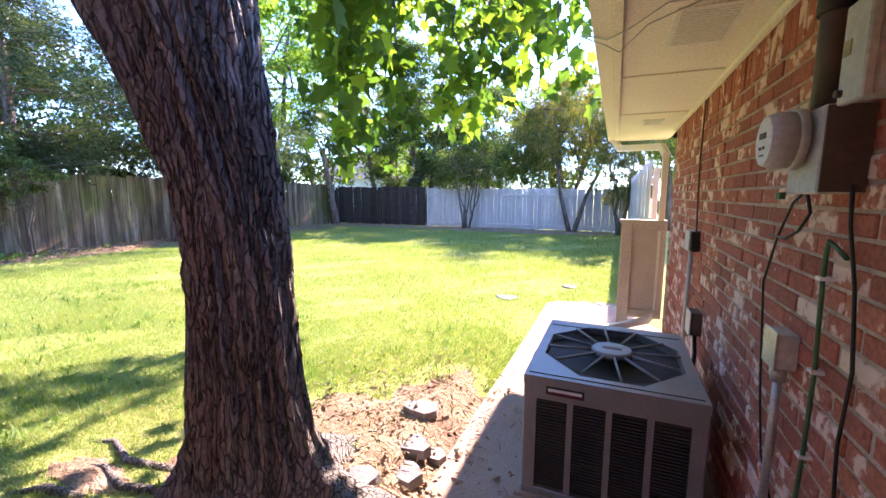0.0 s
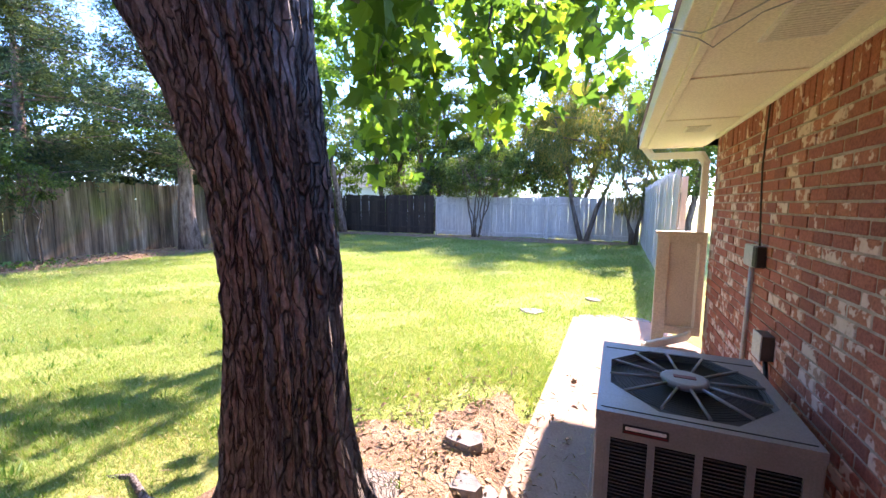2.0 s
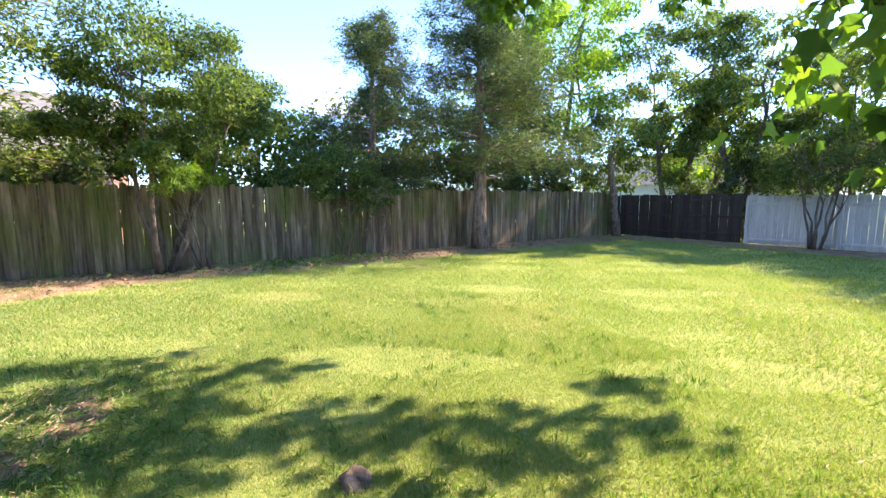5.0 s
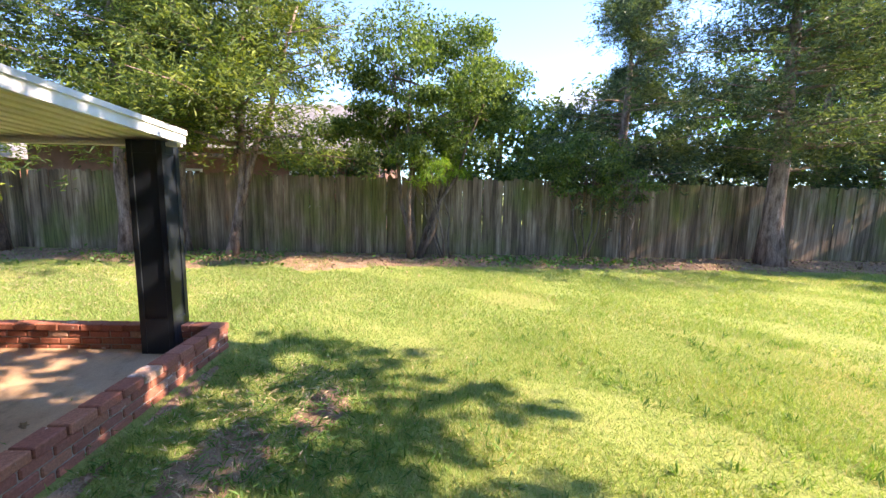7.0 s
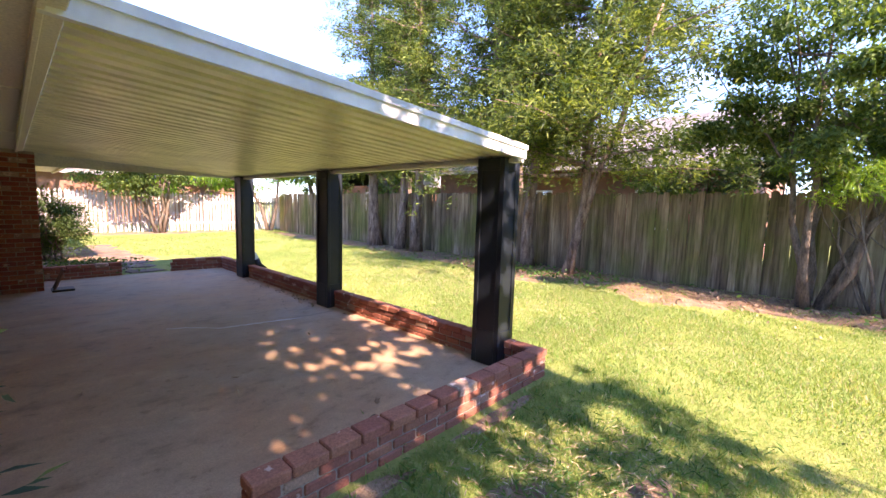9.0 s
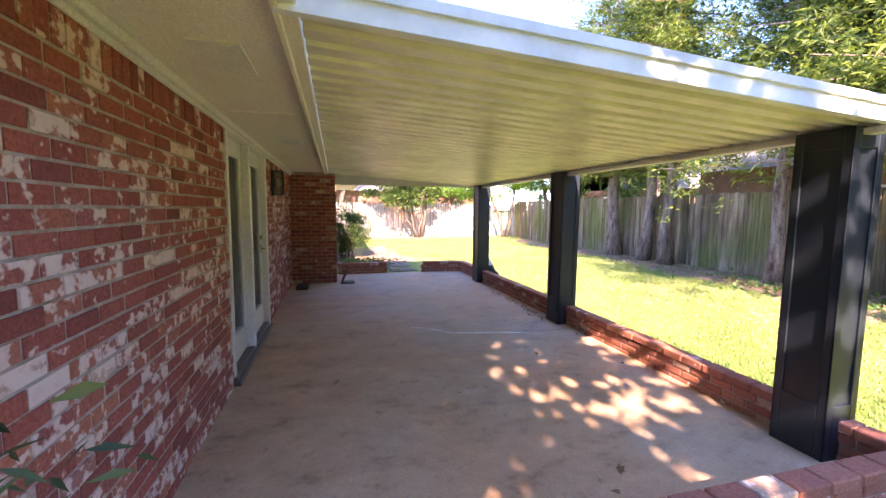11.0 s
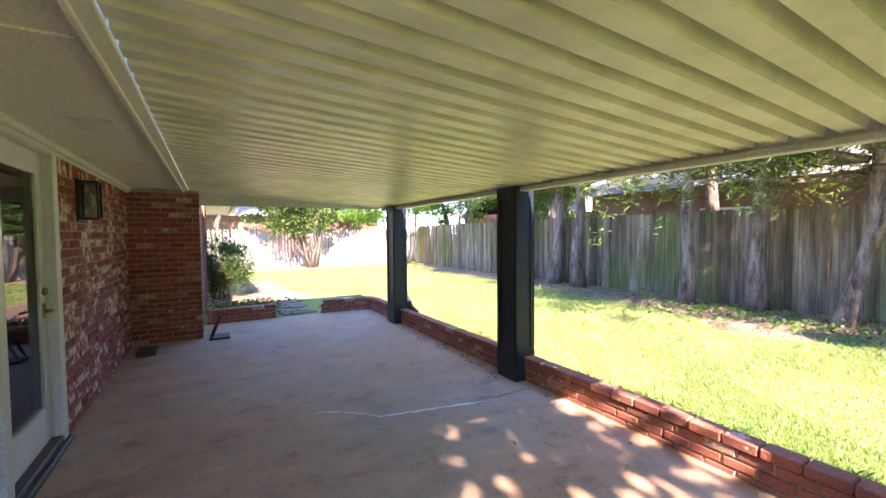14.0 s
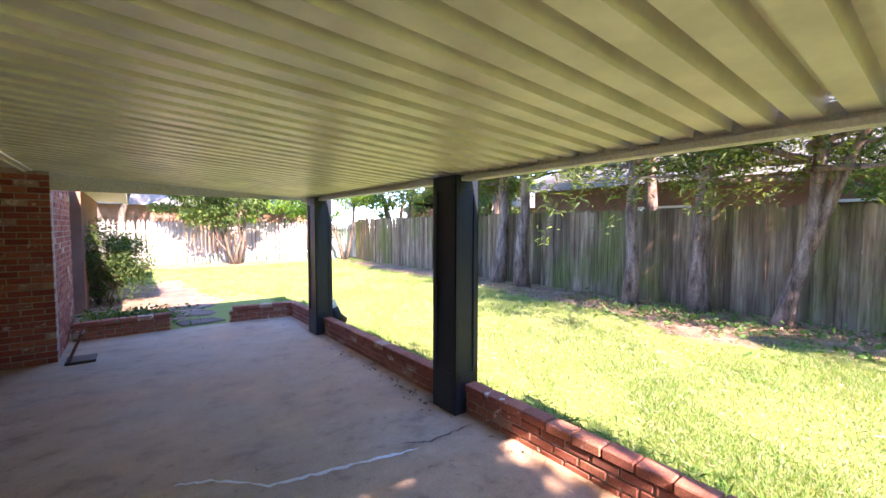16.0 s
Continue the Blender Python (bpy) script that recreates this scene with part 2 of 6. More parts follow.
M_BRICK = brick_material("house_brick", 0.59)
M_BRICK_SIDE = brick_material("side_brick", 0.61, 0.22)
M_BRICK_CURB = brick_material("curb_brick", 0.74, 0.3)
M_BRICK_PLAIN = brick_material("plain_brick", 0.75)
M_MORTAR = surface("mortar", [(0.3, (0.30, 0.22, 0.165)), (0.7, (0.55, 0.44, 0.36))], 9, 0.95, bump=0.5, space="World")
M_CONCRETE = patio_concrete("patio_concrete")
M_PATH = surface("path_concrete", [(0.3, (0.30, 0.20, 0.145)), (0.7, (0.40, 0.28, 0.215))], 2.2, 0.9, bump=0.25, fine=70, space="World")
M_SOFFIT = surface("soffit_paint", [(0.3, (0.80, 0.75, 0.63)), (0.7, (0.85, 0.80, 0.68))], 2.0, 0.55, bump=0.04, fine=90, space="World")
M_TRIM = surface("trim_paint", [(0.3, (0.70, 0.68, 0.62)), (0.7, (0.80, 0.78, 0.72))], 3.0, 0.5, bump=0.05, space="World")
M_ROOFPAN = surface("patio_roof_enamel", [(0.3, (0.84, 0.80, 0.63)), (0.7, (0.87, 0.83, 0.66))], 1.5, 0.36, bump=0.0, fine=3, space="World", spec=0.6)
M_FASCIA = surface("roof_edge_white", [(0.3, (0.76, 0.78, 0.78)), (0.7, (0.80, 0.82, 0.82))], 1.5, 0.45, bump=0.0, fine=4, space="World")
M_COLUMN = surface("column_navy_paint", [(0.3, (0.009, 0.013, 0.018)), (0.7, (0.015, 0.021, 0.028))], 5, 0.4, bump=0.06, fine=120, space="World", spec=0.5)
M_WOOD = fence_wood("fence_cedar")
M_DARKWOOD = surface("fence_dark", [(0.25, (0.03, 0.022, 0.017)), (0.7, (0.075, 0.055, 0.042))], 4, 0.9, bump=0.4, fine=34, stretch=(1, 1, 0.08), space="World", vary=0.3)
M_WHITEWOOD = surface("fence_white_paint", [(0.3, (0.48, 0.45, 0.40)), (0.7, (0.66, 0.62, 0.56))], 5, 0.6, bump=0.2, fine=30, stretch=(1, 1, 0.12), space="World", vary=0.14)
M_PALEWOOD = surface("fence_pale", [(0.25, (0.30, 0.27, 0.25)), (0.7, (0.48, 0.45, 0.42))], 5, 0.85, bump=0.3, fine=30, stretch=(1, 1, 0.12), space="World", vary=0.15)
M_BEIGE = surface("gate_beige_paint", [(0.3, (0.52, 0.43, 0.32)), (0.7, (0.62, 0.53, 0.41))], 3, 0.6, bump=0.08, space="World")
M_AC = surface("ac_grey_enamel", [(0.3, (0.19, 0.20, 0.195)), (0.7, (0.24, 0.25, 0.245))], 6, 0.36, bump=0.04, fine=120, spec=0.5)
# casing enamel again, darkened to carry the shade between the louvres
M_LOUVRE_SHADED = surface("ac_louvre_shaded", [(0.3, (0.05, 0.053, 0.052)), (0.7, (0.075, 0.08, 0.078))], 8, 0.45, bump=0.0, spec=0.5)
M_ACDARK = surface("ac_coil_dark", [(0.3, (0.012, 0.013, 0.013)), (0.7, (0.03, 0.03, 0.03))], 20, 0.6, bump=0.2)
M_GALV = surface("galvanised_metal", [(0.3, (0.36, 0.37, 0.38)), (0.7, (0.52, 0.53, 0.54))], 14, 0.42, 0.7, bump=0.08, fine=90)
M_GREYBOX = surface("box_grey_paint", [(0.3, (0.42, 0.43, 0.41)), (0.7, (0.54, 0.55, 0.52))], 8, 0.5, 0.1, bump=0.05)
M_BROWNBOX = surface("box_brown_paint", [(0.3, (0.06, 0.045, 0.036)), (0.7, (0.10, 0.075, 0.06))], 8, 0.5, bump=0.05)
M_BLACK = surface("black_rubber", [(0.3, (0.008, 0.008, 0.008)), (0.7, (0.02, 0.02, 0.02))], 20, 0.5, bump=0.1)
M_GREEN = surface("ground_wire_green", [(0.3, (0.02, 0.09, 0.035)), (0.7, (0.04, 0.14, 0.06))], 20, 0.5, bump=0.1)
M_DIAL = surface("meter_dial", [(0.3, (0.68, 0.68, 0.66)), (0.7, (0.78, 0.78, 0.76))], 8, 0.5, bump=0)
M_BRASS = surface("aged_brass", [(0.3, (0.25, 0.17, 0.06)), (0.7, (0.45, 0.32, 0.13))], 30, 0.35, 0.9, bump=0.05)
M_RED = surface("badge_red", [(0.3, (0.10, 0.008, 0.012)), (0.7, (0.15, 0.014, 0.018))], 8, 0.4, bump=0)
M_ROCK = surface("flagstone", [(0.3, (0.15, 0.13, 0.125)), (0.7, (0.29, 0.26, 0.245))], 9, 0.9, bump=0.5)
M_PAVER = surface("path_paver", [(0.3, (0.18, 0.12, 0.09)), (0.7, (0.25, 0.175, 0.135))], 5, 0.9, bump=0.3, space="World", vary=0.15)
M_SHINGLE = surface("roof_shingle", [(0.3, (0.30, 0.285, 0.27)), (0.7, (0.42, 0.40, 0.38))], 3, 0.9, bump=0.4, fine=14, space="World")
M_SHINGLE_DARK = surface("roof_shingle_dark", [(0.3, (0.14, 0.12, 0.11)), (0.7, (0.24, 0.21, 0.19))], 3, 0.9, bump=0.4, fine=14, space="World")
M_FARBRICK = surface("far_brick", [(0.3, (0.20, 0.10, 0.068)), (0.7, (0.30, 0.155, 0.105))], 3, 0.9, bump=0.2, space="World")
M_SIDING = surface("far_siding", [(0.3, (0.55, 0.60, 0.64)), (0.7, (0.64, 0.68, 0.72))], 2, 0.7, bump=0.05, space="World")
# the dimness of the unlit room is put into this colour
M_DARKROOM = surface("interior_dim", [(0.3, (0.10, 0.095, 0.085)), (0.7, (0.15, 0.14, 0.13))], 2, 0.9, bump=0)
M_GLASS = glass_material()
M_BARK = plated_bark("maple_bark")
M_BARK_CEDAR = bark_material("cedar_bark", (0.38, 0.275, 0.22), (0.085, 0.05, 0.036), 11.0, 1.0)
M_BARK_THIN = bark_material("shrub_bark", (0.22, 0.17, 0.13), (0.07, 0.05, 0.038), 14.0, 0.5)
M_MAPLE = leaf_material("maple_leaf", [(0.0, (0.035, 0.085, 0.025)), (0.4, (0.065, 0.14, 0.033)), (0.8, (0.13, 0.235, 0.04)), (1.0, (0.20, 0.30, 0.045))], 0.6)
M_JUNIPER = leaf_material("juniper_leaf", [(0.0, (0.03, 0.056, 0.02)), (0.5, (0.095, 0.14, 0.036)), (1.0, (0.23, 0.28, 0.065))], 0.38, patch_scale=1.4, low=(0.6, 0.7, 0.8), high=(1.35, 1.25, 0.9))
M_CEDARLEAF = leaf_material("blue_cedar_leaf", [(0.0, (0.03, 0.056, 0.034)), (0.5, (0.065, 0.105, 0.058)), (1.0, (0.15, 0.20, 0.09))], 0.3, patch_scale=1.4)
M_SHRUB = leaf_material("shrub_leaf", [(0.0, (0.035, 0.07, 0.026)), (0.5, (0.075, 0.13, 0.038)), (1.0, (0.15, 0.215, 0.06))], 0.4)
M_LIME = leaf_material("lime_leaf", [(0.0, (0.07, 0.15, 0.03)), (0.5, (0.13, 0.25, 0.04)), (1.0, (0.24, 0.36, 0.06))], 0.5)
M_DRY = leaf_material("yellowing_leaf", [(0.0, (0.04, 0.075, 0.025)), (0.5, (0.11, 0.14, 0.045)), (1.0, (0.30, 0.22, 0.06))], 0.4)
M_GRASS = leaf_material("grass_blade", [(0.0, (0.14, 0.225, 0.062)), (0.45, (0.185, 0.28, 0.085)), (0.85, (0.25, 0.33, 0.11)), (0.9, (0.36, 0.32, 0.19)), (1.0, (0.42, 0.36, 0.23))], 0.35, patch_scale=0.75, low=(0.82, 0.9, 0.85), high=(1.18, 1.05, 1.1))
M_WEED = leaf_material("weed_leaf", [(0.0, (0.06, 0.13, 0.035)), (1.0, (0.12, 0.24, 0.055))], 0.35)
M_STRAW = surface("dry_straw", [(0.3, (0.36, 0.27, 0.15)), (0.7, (0.56, 0.45, 0.29))], 30, 0.9, bump=0.1, vary=0.3)
M_DEADLEAF = surface("dead_leaf", [(0.3, (0.24, 0.14, 0.08)), (0.7, (0.42, 0.29, 0.18))], 30, 0.9, bump=0.1, vary=0.4)


def lawn_material():
    m, n, l, b = nodes_of("lawn")
    big = noise_node(n, l, 0.42, 6.0, None, 0.6, "World")
    mid = noise_node(n, l, 3.2, 6.0, None, 0.65, "World")
    fine = noise_node(n, l, 42.0, 5.0, None, 0.65, "World")
    g = ramp(n, l, mid.outputs["Fac"], [(0.25, (0.20, 0.26, 0.068)), (0.5, (0.26, 0.31, 0.088)), (0.75, (0.34, 0.34, 0.12))]).outputs["Color"]
    dry = ramp(n, l, big.outputs["Fac"], [(0.52, (0, 0, 0)), (0.68, (0.55, 0.55, 0.55))]).outputs["Color"]
    g = mixed(n, l, dry, g, (0.33, 0.26, 0.11))
    f = ramp(n, l, fine.outputs["Fac"], [(0.3, (0.78, 0.8, 0.78)), (0.7, (1.15, 1.12, 1.1))]).outputs["Color"]
    l.new(mixed(n, l, 1.0, g, f, "MULTIPLY"), b.inputs["Base Color"])
    b.inputs["Roughness"].default_value = 0.95
    b.inputs["Specular IOR Level"].default_value = 0.1
    bumped(n, l, b, fine.outputs["Fac"], 0.8, 0.03)
    return m


M_LAWN = lawn_material()
M_SOIL = surface("bare_soil", [(0.28, (0.16, 0.09, 0.055)), (0.5, (0.30, 0.185, 0.115)), (0.72, (0.42, 0.29, 0.19))], 3.0, 0.95, bump=0.9, fine=38, space="World", dist=0.03)


# ---- builders ----
def part(name, bm, material, parent=None, label=""):
    """Links a bmesh as one mesh object under a thing or a part."""
    me = bpy.data.meshes.new(name)
    bm.to_mesh(me)
    bm.free()
    me.materials.append(material)
    ob = new(name, me)
    if parent:
        ob.parent = parent
    return tagged(ob, label)


def thing(name, at, label, category, group="", kind=""):
    ob = new(name)
    ob.location = at
    ob.empty_display_size = 0.1
    return tagged(ob, label, category, group, kind)


def np_mesh(name, verts, faces, material, parent=None, smooth=False):
    """A mesh from arrays; all faces have the same number of corners."""
    verts, faces = np.asarray(verts, np.float32).reshape(-1, 3), np.asarray(faces, np.int32)
    k = faces.shape[1]
    me = bpy.data.meshes.new(name)
    me.vertices.add(len(verts))
    me.vertices.foreach_set("co", verts.ravel())
    me.loops.add(faces.size)
    me.loops.foreach_set("vertex_index", faces.ravel())
    me.polygons.add(len(faces))
    me.polygons.foreach_set("loop_start", np.arange(0, faces.size, k, dtype=np.int32))
    me.polygons.foreach_set("loop_total", np.full(len(faces), k, np.int32))
    me.polygons.foreach_set("use_smooth", np.full(len(faces), smooth, bool))
    me.materials.append(material)
    me.update(calc_edges=True)
    ob = new(name, me)
    if parent:
        ob.parent = parent
    return ob


def box(bm, x0, x1, y0, y1, z0, z1, bevel=0.0):
    m = Matrix.LocRotScale(((x0 + x1) / 2, (y0 + y1) / 2, (z0 + z1) / 2), None, (abs(x1 - x0), abs(y1 - y0), abs(z1 - z0)))
    v = bmesh.ops.create_cube(bm, size=1, matrix=m)["verts"]
    if bevel:
        e = list({e for a in v for e in a.link_edges})
        bmesh.ops.bevel(bm, geom=e, offset=bevel, segments=1, affect="EDGES")
    return bm


def boxes(*items, bevel=0.0):
    bm = bmesh.new()
    for it in items:
        box(bm, *it, bevel=bevel)
    return bm


def tube(points, radii, sides=10, wobble=0.0, seed=0, cap=True):
    """A bmesh along points with a radius at each; wobble roughens it."""
    rnd = random.Random(seed)
    bm, rings = bmesh.new(), []
    pts = [Vector(p) for p in points]
    if not hasattr(radii, "__len__"):
        radii = [radii] * len(pts)
    for i, p in enumerate(pts):
        d = (pts[min(i + 1, len(pts) - 1)] - pts[max(i - 1, 0)]).normalized()
        a = d.cross(Vector((0.3, 0.9, 0.2))).normalized()
        b = d.cross(a)
        ring = []
        for k in range(sides):
            w = 2 * math.pi * k / sides
            r = radii[i] * (1 + wobble * (rnd.random() - 0.5))
            ring.append(bm.verts.new(p + r * (math.cos(w) * a + math.sin(w) * b)))
        rings.append(ring)
    for q, r in zip(rings, rings[1:]):
        for k in range(sides):
            bm.faces.new((q[k], q[(k + 1) % sides], r[(k + 1) % sides], r[k])).smooth = True
    if cap:
        bm.faces.new(rings[0][::-1])
        bm.faces.new(rings[-1])
    bmesh.ops.recalc_face_normals(bm, faces=bm.faces)
    return bm


def bent(a, b, steps, sway, rnd, droop=0.0):
    a, b = Vector(a), Vector(b)
    out = []
    for i in range(steps + 1):
        f = i / steps
        j = Vector((rnd.uniform(-1, 1), rnd.uniform(-1, 1), rnd.uniform(-0.5, 0.5))) * sway * (0 < i < steps)
        out.append(a.lerp(b, f) + j + Vector((0, 0, -droop * f * f)))
    return out


def merge(target, bm):
    me = bpy.data.meshes.new("tmp")
    bm.to_mesh(me)
    bm.free()
    target.from_mesh(me)
    bpy.data.meshes.remove(me)
    return target


# leaf outlines in their own plane, stem at the origin, one unit long
MAPLE_LEAF = [(0, 0), (0.22, 0.02), (0.5, 0.12), (0.36, 0.3), (0.56, 0.62), (0.3, 0.58), (0.16, 0.7), (0, 1.0),
              (-0.16, 0.7), (-0.3, 0.58), (-0.56, 0.62), (-0.36, 0.3), (-0.5, 0.12), (-0.22, 0.02)]
OVAL_LEAF = [(0, 0), (0.24, 0.35), (0.2, 0.7), (0, 1.0), (-0.2, 0.7), (-0.24, 0.35)]
SPRAY_LEAF = [(0, 0), (0.115, 0.35), (0, 1.0), (-0.115, 0.45)]
DIAMOND_LEAF = [(0, 0), (0.27, 0.5), (0, 1.0), (-0.27, 0.5)]
THIN_LEAF = [(0, 0), (0.07, 0.4), (0, 1.0), (-0.07, 0.4)]


def leaves(name, centres, size, outline, material, parent=None, droop=0.3, seed=1, fold=0.25, along=None):
    """Leaves at the centres, each a small folded outline turned its own way."""
    rs = np.random.RandomState(seed)
    c = np.asarray(centres, float)
    n, k = len(c), len(outline)
    o = np.array(outline, float)
    yaw = rs.uniform(0, 2 * np.pi, n)
    tip = rs.normal(-droop, 0.55, n)
    roll = rs.normal(0, 0.7, n)
    s = size * rs.uniform(0.6, 1.25, n)
    d = np.stack([np.cos(yaw) * np.cos(tip), np.sin(yaw) * np.cos(tip), np.sin(tip)], 1)
    if along is not None:
        d = d * 0.75 + np.asarray(along)
        d /= np.linalg.norm(d, axis=1, keepdims=True)
    side = np.cross(d, [0.05, 0.02, 1.0])
    side /= np.linalg.norm(side, axis=1, keepdims=True) + 1e-9
    up = np.cross(side, d)
    side2 = side * np.cos(roll)[:, None] + up * np.sin(roll)[:, None]
    up2 = np.cross(side2, d)
    v = (c[:, None, :] + s[:, None, None] * (o[None, :, 0, None] * side2[:, None, :] + o[None, :, 1, None] * d[:, None, :]
         + fold * np.abs(o[None, :, 0, None]) * up2[:, None, :] - fold * 0.6 * (o[None, :, 1, None] ** 2) * np.array([0, 0, 1.0])))
    f = np.arange(n * k).reshape(n, k)
    return np_mesh(name, v.reshape(-1, 3), f, material, parent)


def cloud(rs, centre, radii, n, shell=0.5):
    p = rs.normal(size=(n, 3))
    p /= np.linalg.norm(p, axis=1, keepdims=True)
    r = shell + (1 - shell) * rs.uniform(0, 1, (n, 1)) ** 0.6
    return np.array(centre) + p * r * np.array(radii)


def clumps(rs, centre, radii, count, n, small, flat=0.6):
    """n places in count small clumps that fill an uneven crown."""
    out = []
    for c in cloud(rs, centre, radii, count, 0.35):
        q = small * rs.uniform(0.55, 1.4)
        out.append(cloud(rs, c, (q, q, q * flat), max(4, int(n / count)), 0.15))
    return np.concatenate(out)


# ---- large structure ----
def smooth_step(f):
    f = np.clip(f, 0, 1)
    return f * f * (3 - 2 * f)


def ground_z(x, y):
    """The lawn drops to the sunken walk beside the house."""
    x, y = np.asarray(x, float), np.asarray(y, float)
    return -0.12 * smooth_step((x + 1.05) / 0.22) * (1 - smooth_step((y - 5.0) / 6.0)) * smooth_step((y + 2.4) / 1.6)


bm = bmesh.new()
EXT = 900.0
gx = [-EXT, -60, -25, -12, -6, -3, -2] + [-1.1 + 0.05 * k for k in range(8)] + [1.5, 4, 25, EXT]
gy = [-EXT, -60, -25, -8, -2.4] + [-2.0 + 0.5 * k for k in range(28)] + [15, 25, EXT]
grid = [[bm.verts.new((x, y, float(ground_z(x, y)))) for y in gy] for x in gx]
for i in range(len(gx) - 1):
    for j in range(len(gy) - 1):
        bm.faces.new((grid[i][j], grid[i + 1][j], grid[i + 1][j + 1], grid[i][j + 1])).smooth = True
tagged(part("ground", bm, M_LAWN), "mown green lawn with dry yellow patches", "lawn", kind="structure")


def slab(name, corners, z, material, label, category="pavement"):
    bm = bmesh.new()
    top = [bm.verts.new((x, y, z + float(ground_z(x, y)))) for x, y in corners]
    low = [bm.verts.new((x, y, -0.16)) for x, y in corners]
    bm.faces.new(top)
    for i in range(len(top)):
        j = (i + 1) % len(top)
        bm.faces.new((low[i], low[j], top[j], top[i]))
    bmesh.ops.recalc_face_normals(bm, faces=bm.faces)
    return tagged(part(name, bm, material), label, category, kind="structure")


WX, PX, WZ = 0.58, -2.755, 2.125      # wall by the unit, wall of the patio, soffit height
slab("pavement_path", [(-0.81, -0.6), (WX, -0.6), (WX, 5.5), (0.12, 6.35), (-0.79, 6.2), (-0.79, 4.8), (-0.80, 3.0)], 0.022, M_PATH, "narrow sunlit concrete path along the brick house")
slab("pavement_patio", [(PX, 0.64), (-3.42, 0.62), (-3.56, -0.1), (-3.7, -1.5), (-6.55, -1.5), (-6.55, -9.25), (PX, -9.25)], 0.012, M_CONCRETE, "stained concrete patio slab with a white-filled crack", "patio")

BL, BH, BD, JT = 0.174, 0.0575, 0.09, 0.0115     # brick length, height, depth, joint


def brick_mesh(name, l, h, d, material):
    bm = bmesh.new()
    box(bm, -l / 2, l / 2, -d / 2, d / 2, -h / 2, h / 2, 0.004)
    me = bpy.data.meshes.new(name)
    bm.to_mesh(me)
    bm.free()
    me.materials.append(material)
    return me


def brick_layout(length, height, z0, soldier=True, skip=()):
    """Places along the wall and up it, with length and height of each brick: running bond under a soldier course."""
    out, pitch, z, row = [], BH + JT, z0, 0
    top = height - (0.19 if soldier else 0)
    while z + BH < top + 0.005:
        s = -(row % 2) * (BL + JT) / 2
        while s < length - 0.02:
            a, b = max(s, 0), min(s + BL, length)
            if b - a > 0.03 and not any(p < (a + b) / 2 < q for p, q in skip):
                out.append(((a + b) / 2, z + BH / 2, b - a, BH))
            s += BL + JT
        z, row = z + pitch, row + 1
    if soldier:
        s = 0.0
        while s < length - 0.03:
            if not any(p < s + 0.03 < q for p, q in skip):
                out.append((s + 0.031, height - 0.093, 0.06, 0.178))
            s += 0.0705
    return out


def brick_wall(name, origin, along, normal, length, height, pieces, label, skip=(), soldier=True, thick=0.2, z0=0.01, material=None, openings=()):
    """A wall with a mortar core and bricks on its face. pieces: the stretch in which each brick is an object of its own."""
    material = material or M_BRICK
    along, normal, origin = Vector(along), Vector(normal), Vector(origin)
    ang = math.atan2(along.y, along.x)
    core = bmesh.new()
    spans, s = [], 0.0
    for p, q in skip:
        spans.append((s, p))
        s = q
    spans.append((s, length))
    for a, b in spans:
        box(core, a, b, -thick, -0.005, -0.2, height)
    flip = 1 if Vector((-math.sin(ang), math.cos(ang), 0)).dot(normal) > 0 else -1
    if flip < 0:
        bmesh.ops.scale(core, vec=(1, -1, 1), verts=core.verts)
        bmesh.ops.reverse_faces(core, faces=core.faces)
    wall = part(name, core, M_MORTAR)
    wall.matrix_world = Matrix.LocRotScale(origin, Euler((0, 0, ang)), None)
    tagged(wall, label, "wall", kind="structure")
    rnd, cache, rest_v, rest_f = random.Random(name), {}, [], []
    unit = np.array([(x, y, z) for x in (-.5, .5) for y in (-.5, .5) for z in (-.5, .5)])
    quads = np.array([(0, 1, 3, 2), (4, 6, 7, 5), (0, 4, 5, 1), (2, 3, 7, 6), (0, 2, 6, 4), (1, 5, 7, 3)])
    for s, z, l, h in brick_layout(length, height, z0, soldier, skip):
        depth = flip * (-BD / 2 + rnd.uniform(-0.003, 0.004))
        if pieces[0] <= s <= pieces[1] and h < 0.1:
            key = round(l, 2)
            if key not in cache:
                cache[key] = brick_mesh("brick", l, h, BD, material)
            ob = new("brick", cache[key])
            ob.parent = wall
            ob.matrix_basis = Matrix.LocRotScale((s, depth, z), Euler((rnd.uniform(-.012, .012), rnd.uniform(-.006, .006), rnd.uniform(-.012, .012))), None)
        else:
            base = 8 * len(rest_v)
            rest_v.append(unit * (l, BD, h) + (s, depth, z))
            rest_f.append(quads + base)
    if rest_v:
        tagged(np_mesh("brickwork", np.concatenate(rest_v), np.concatenate(rest_f), material, wall), kind="stuff")
    return wall


# the patio roof: ribbed metal pans on a slope, and the eaves of the house
ROOF_Y0, ROOF_Y1, ROOF_X0, ROOF_X1 = -1.62, -8.32, -3.46, -6.35


def roof_z(x):
    return 2.108 + (x - ROOF_X0) * 0.062


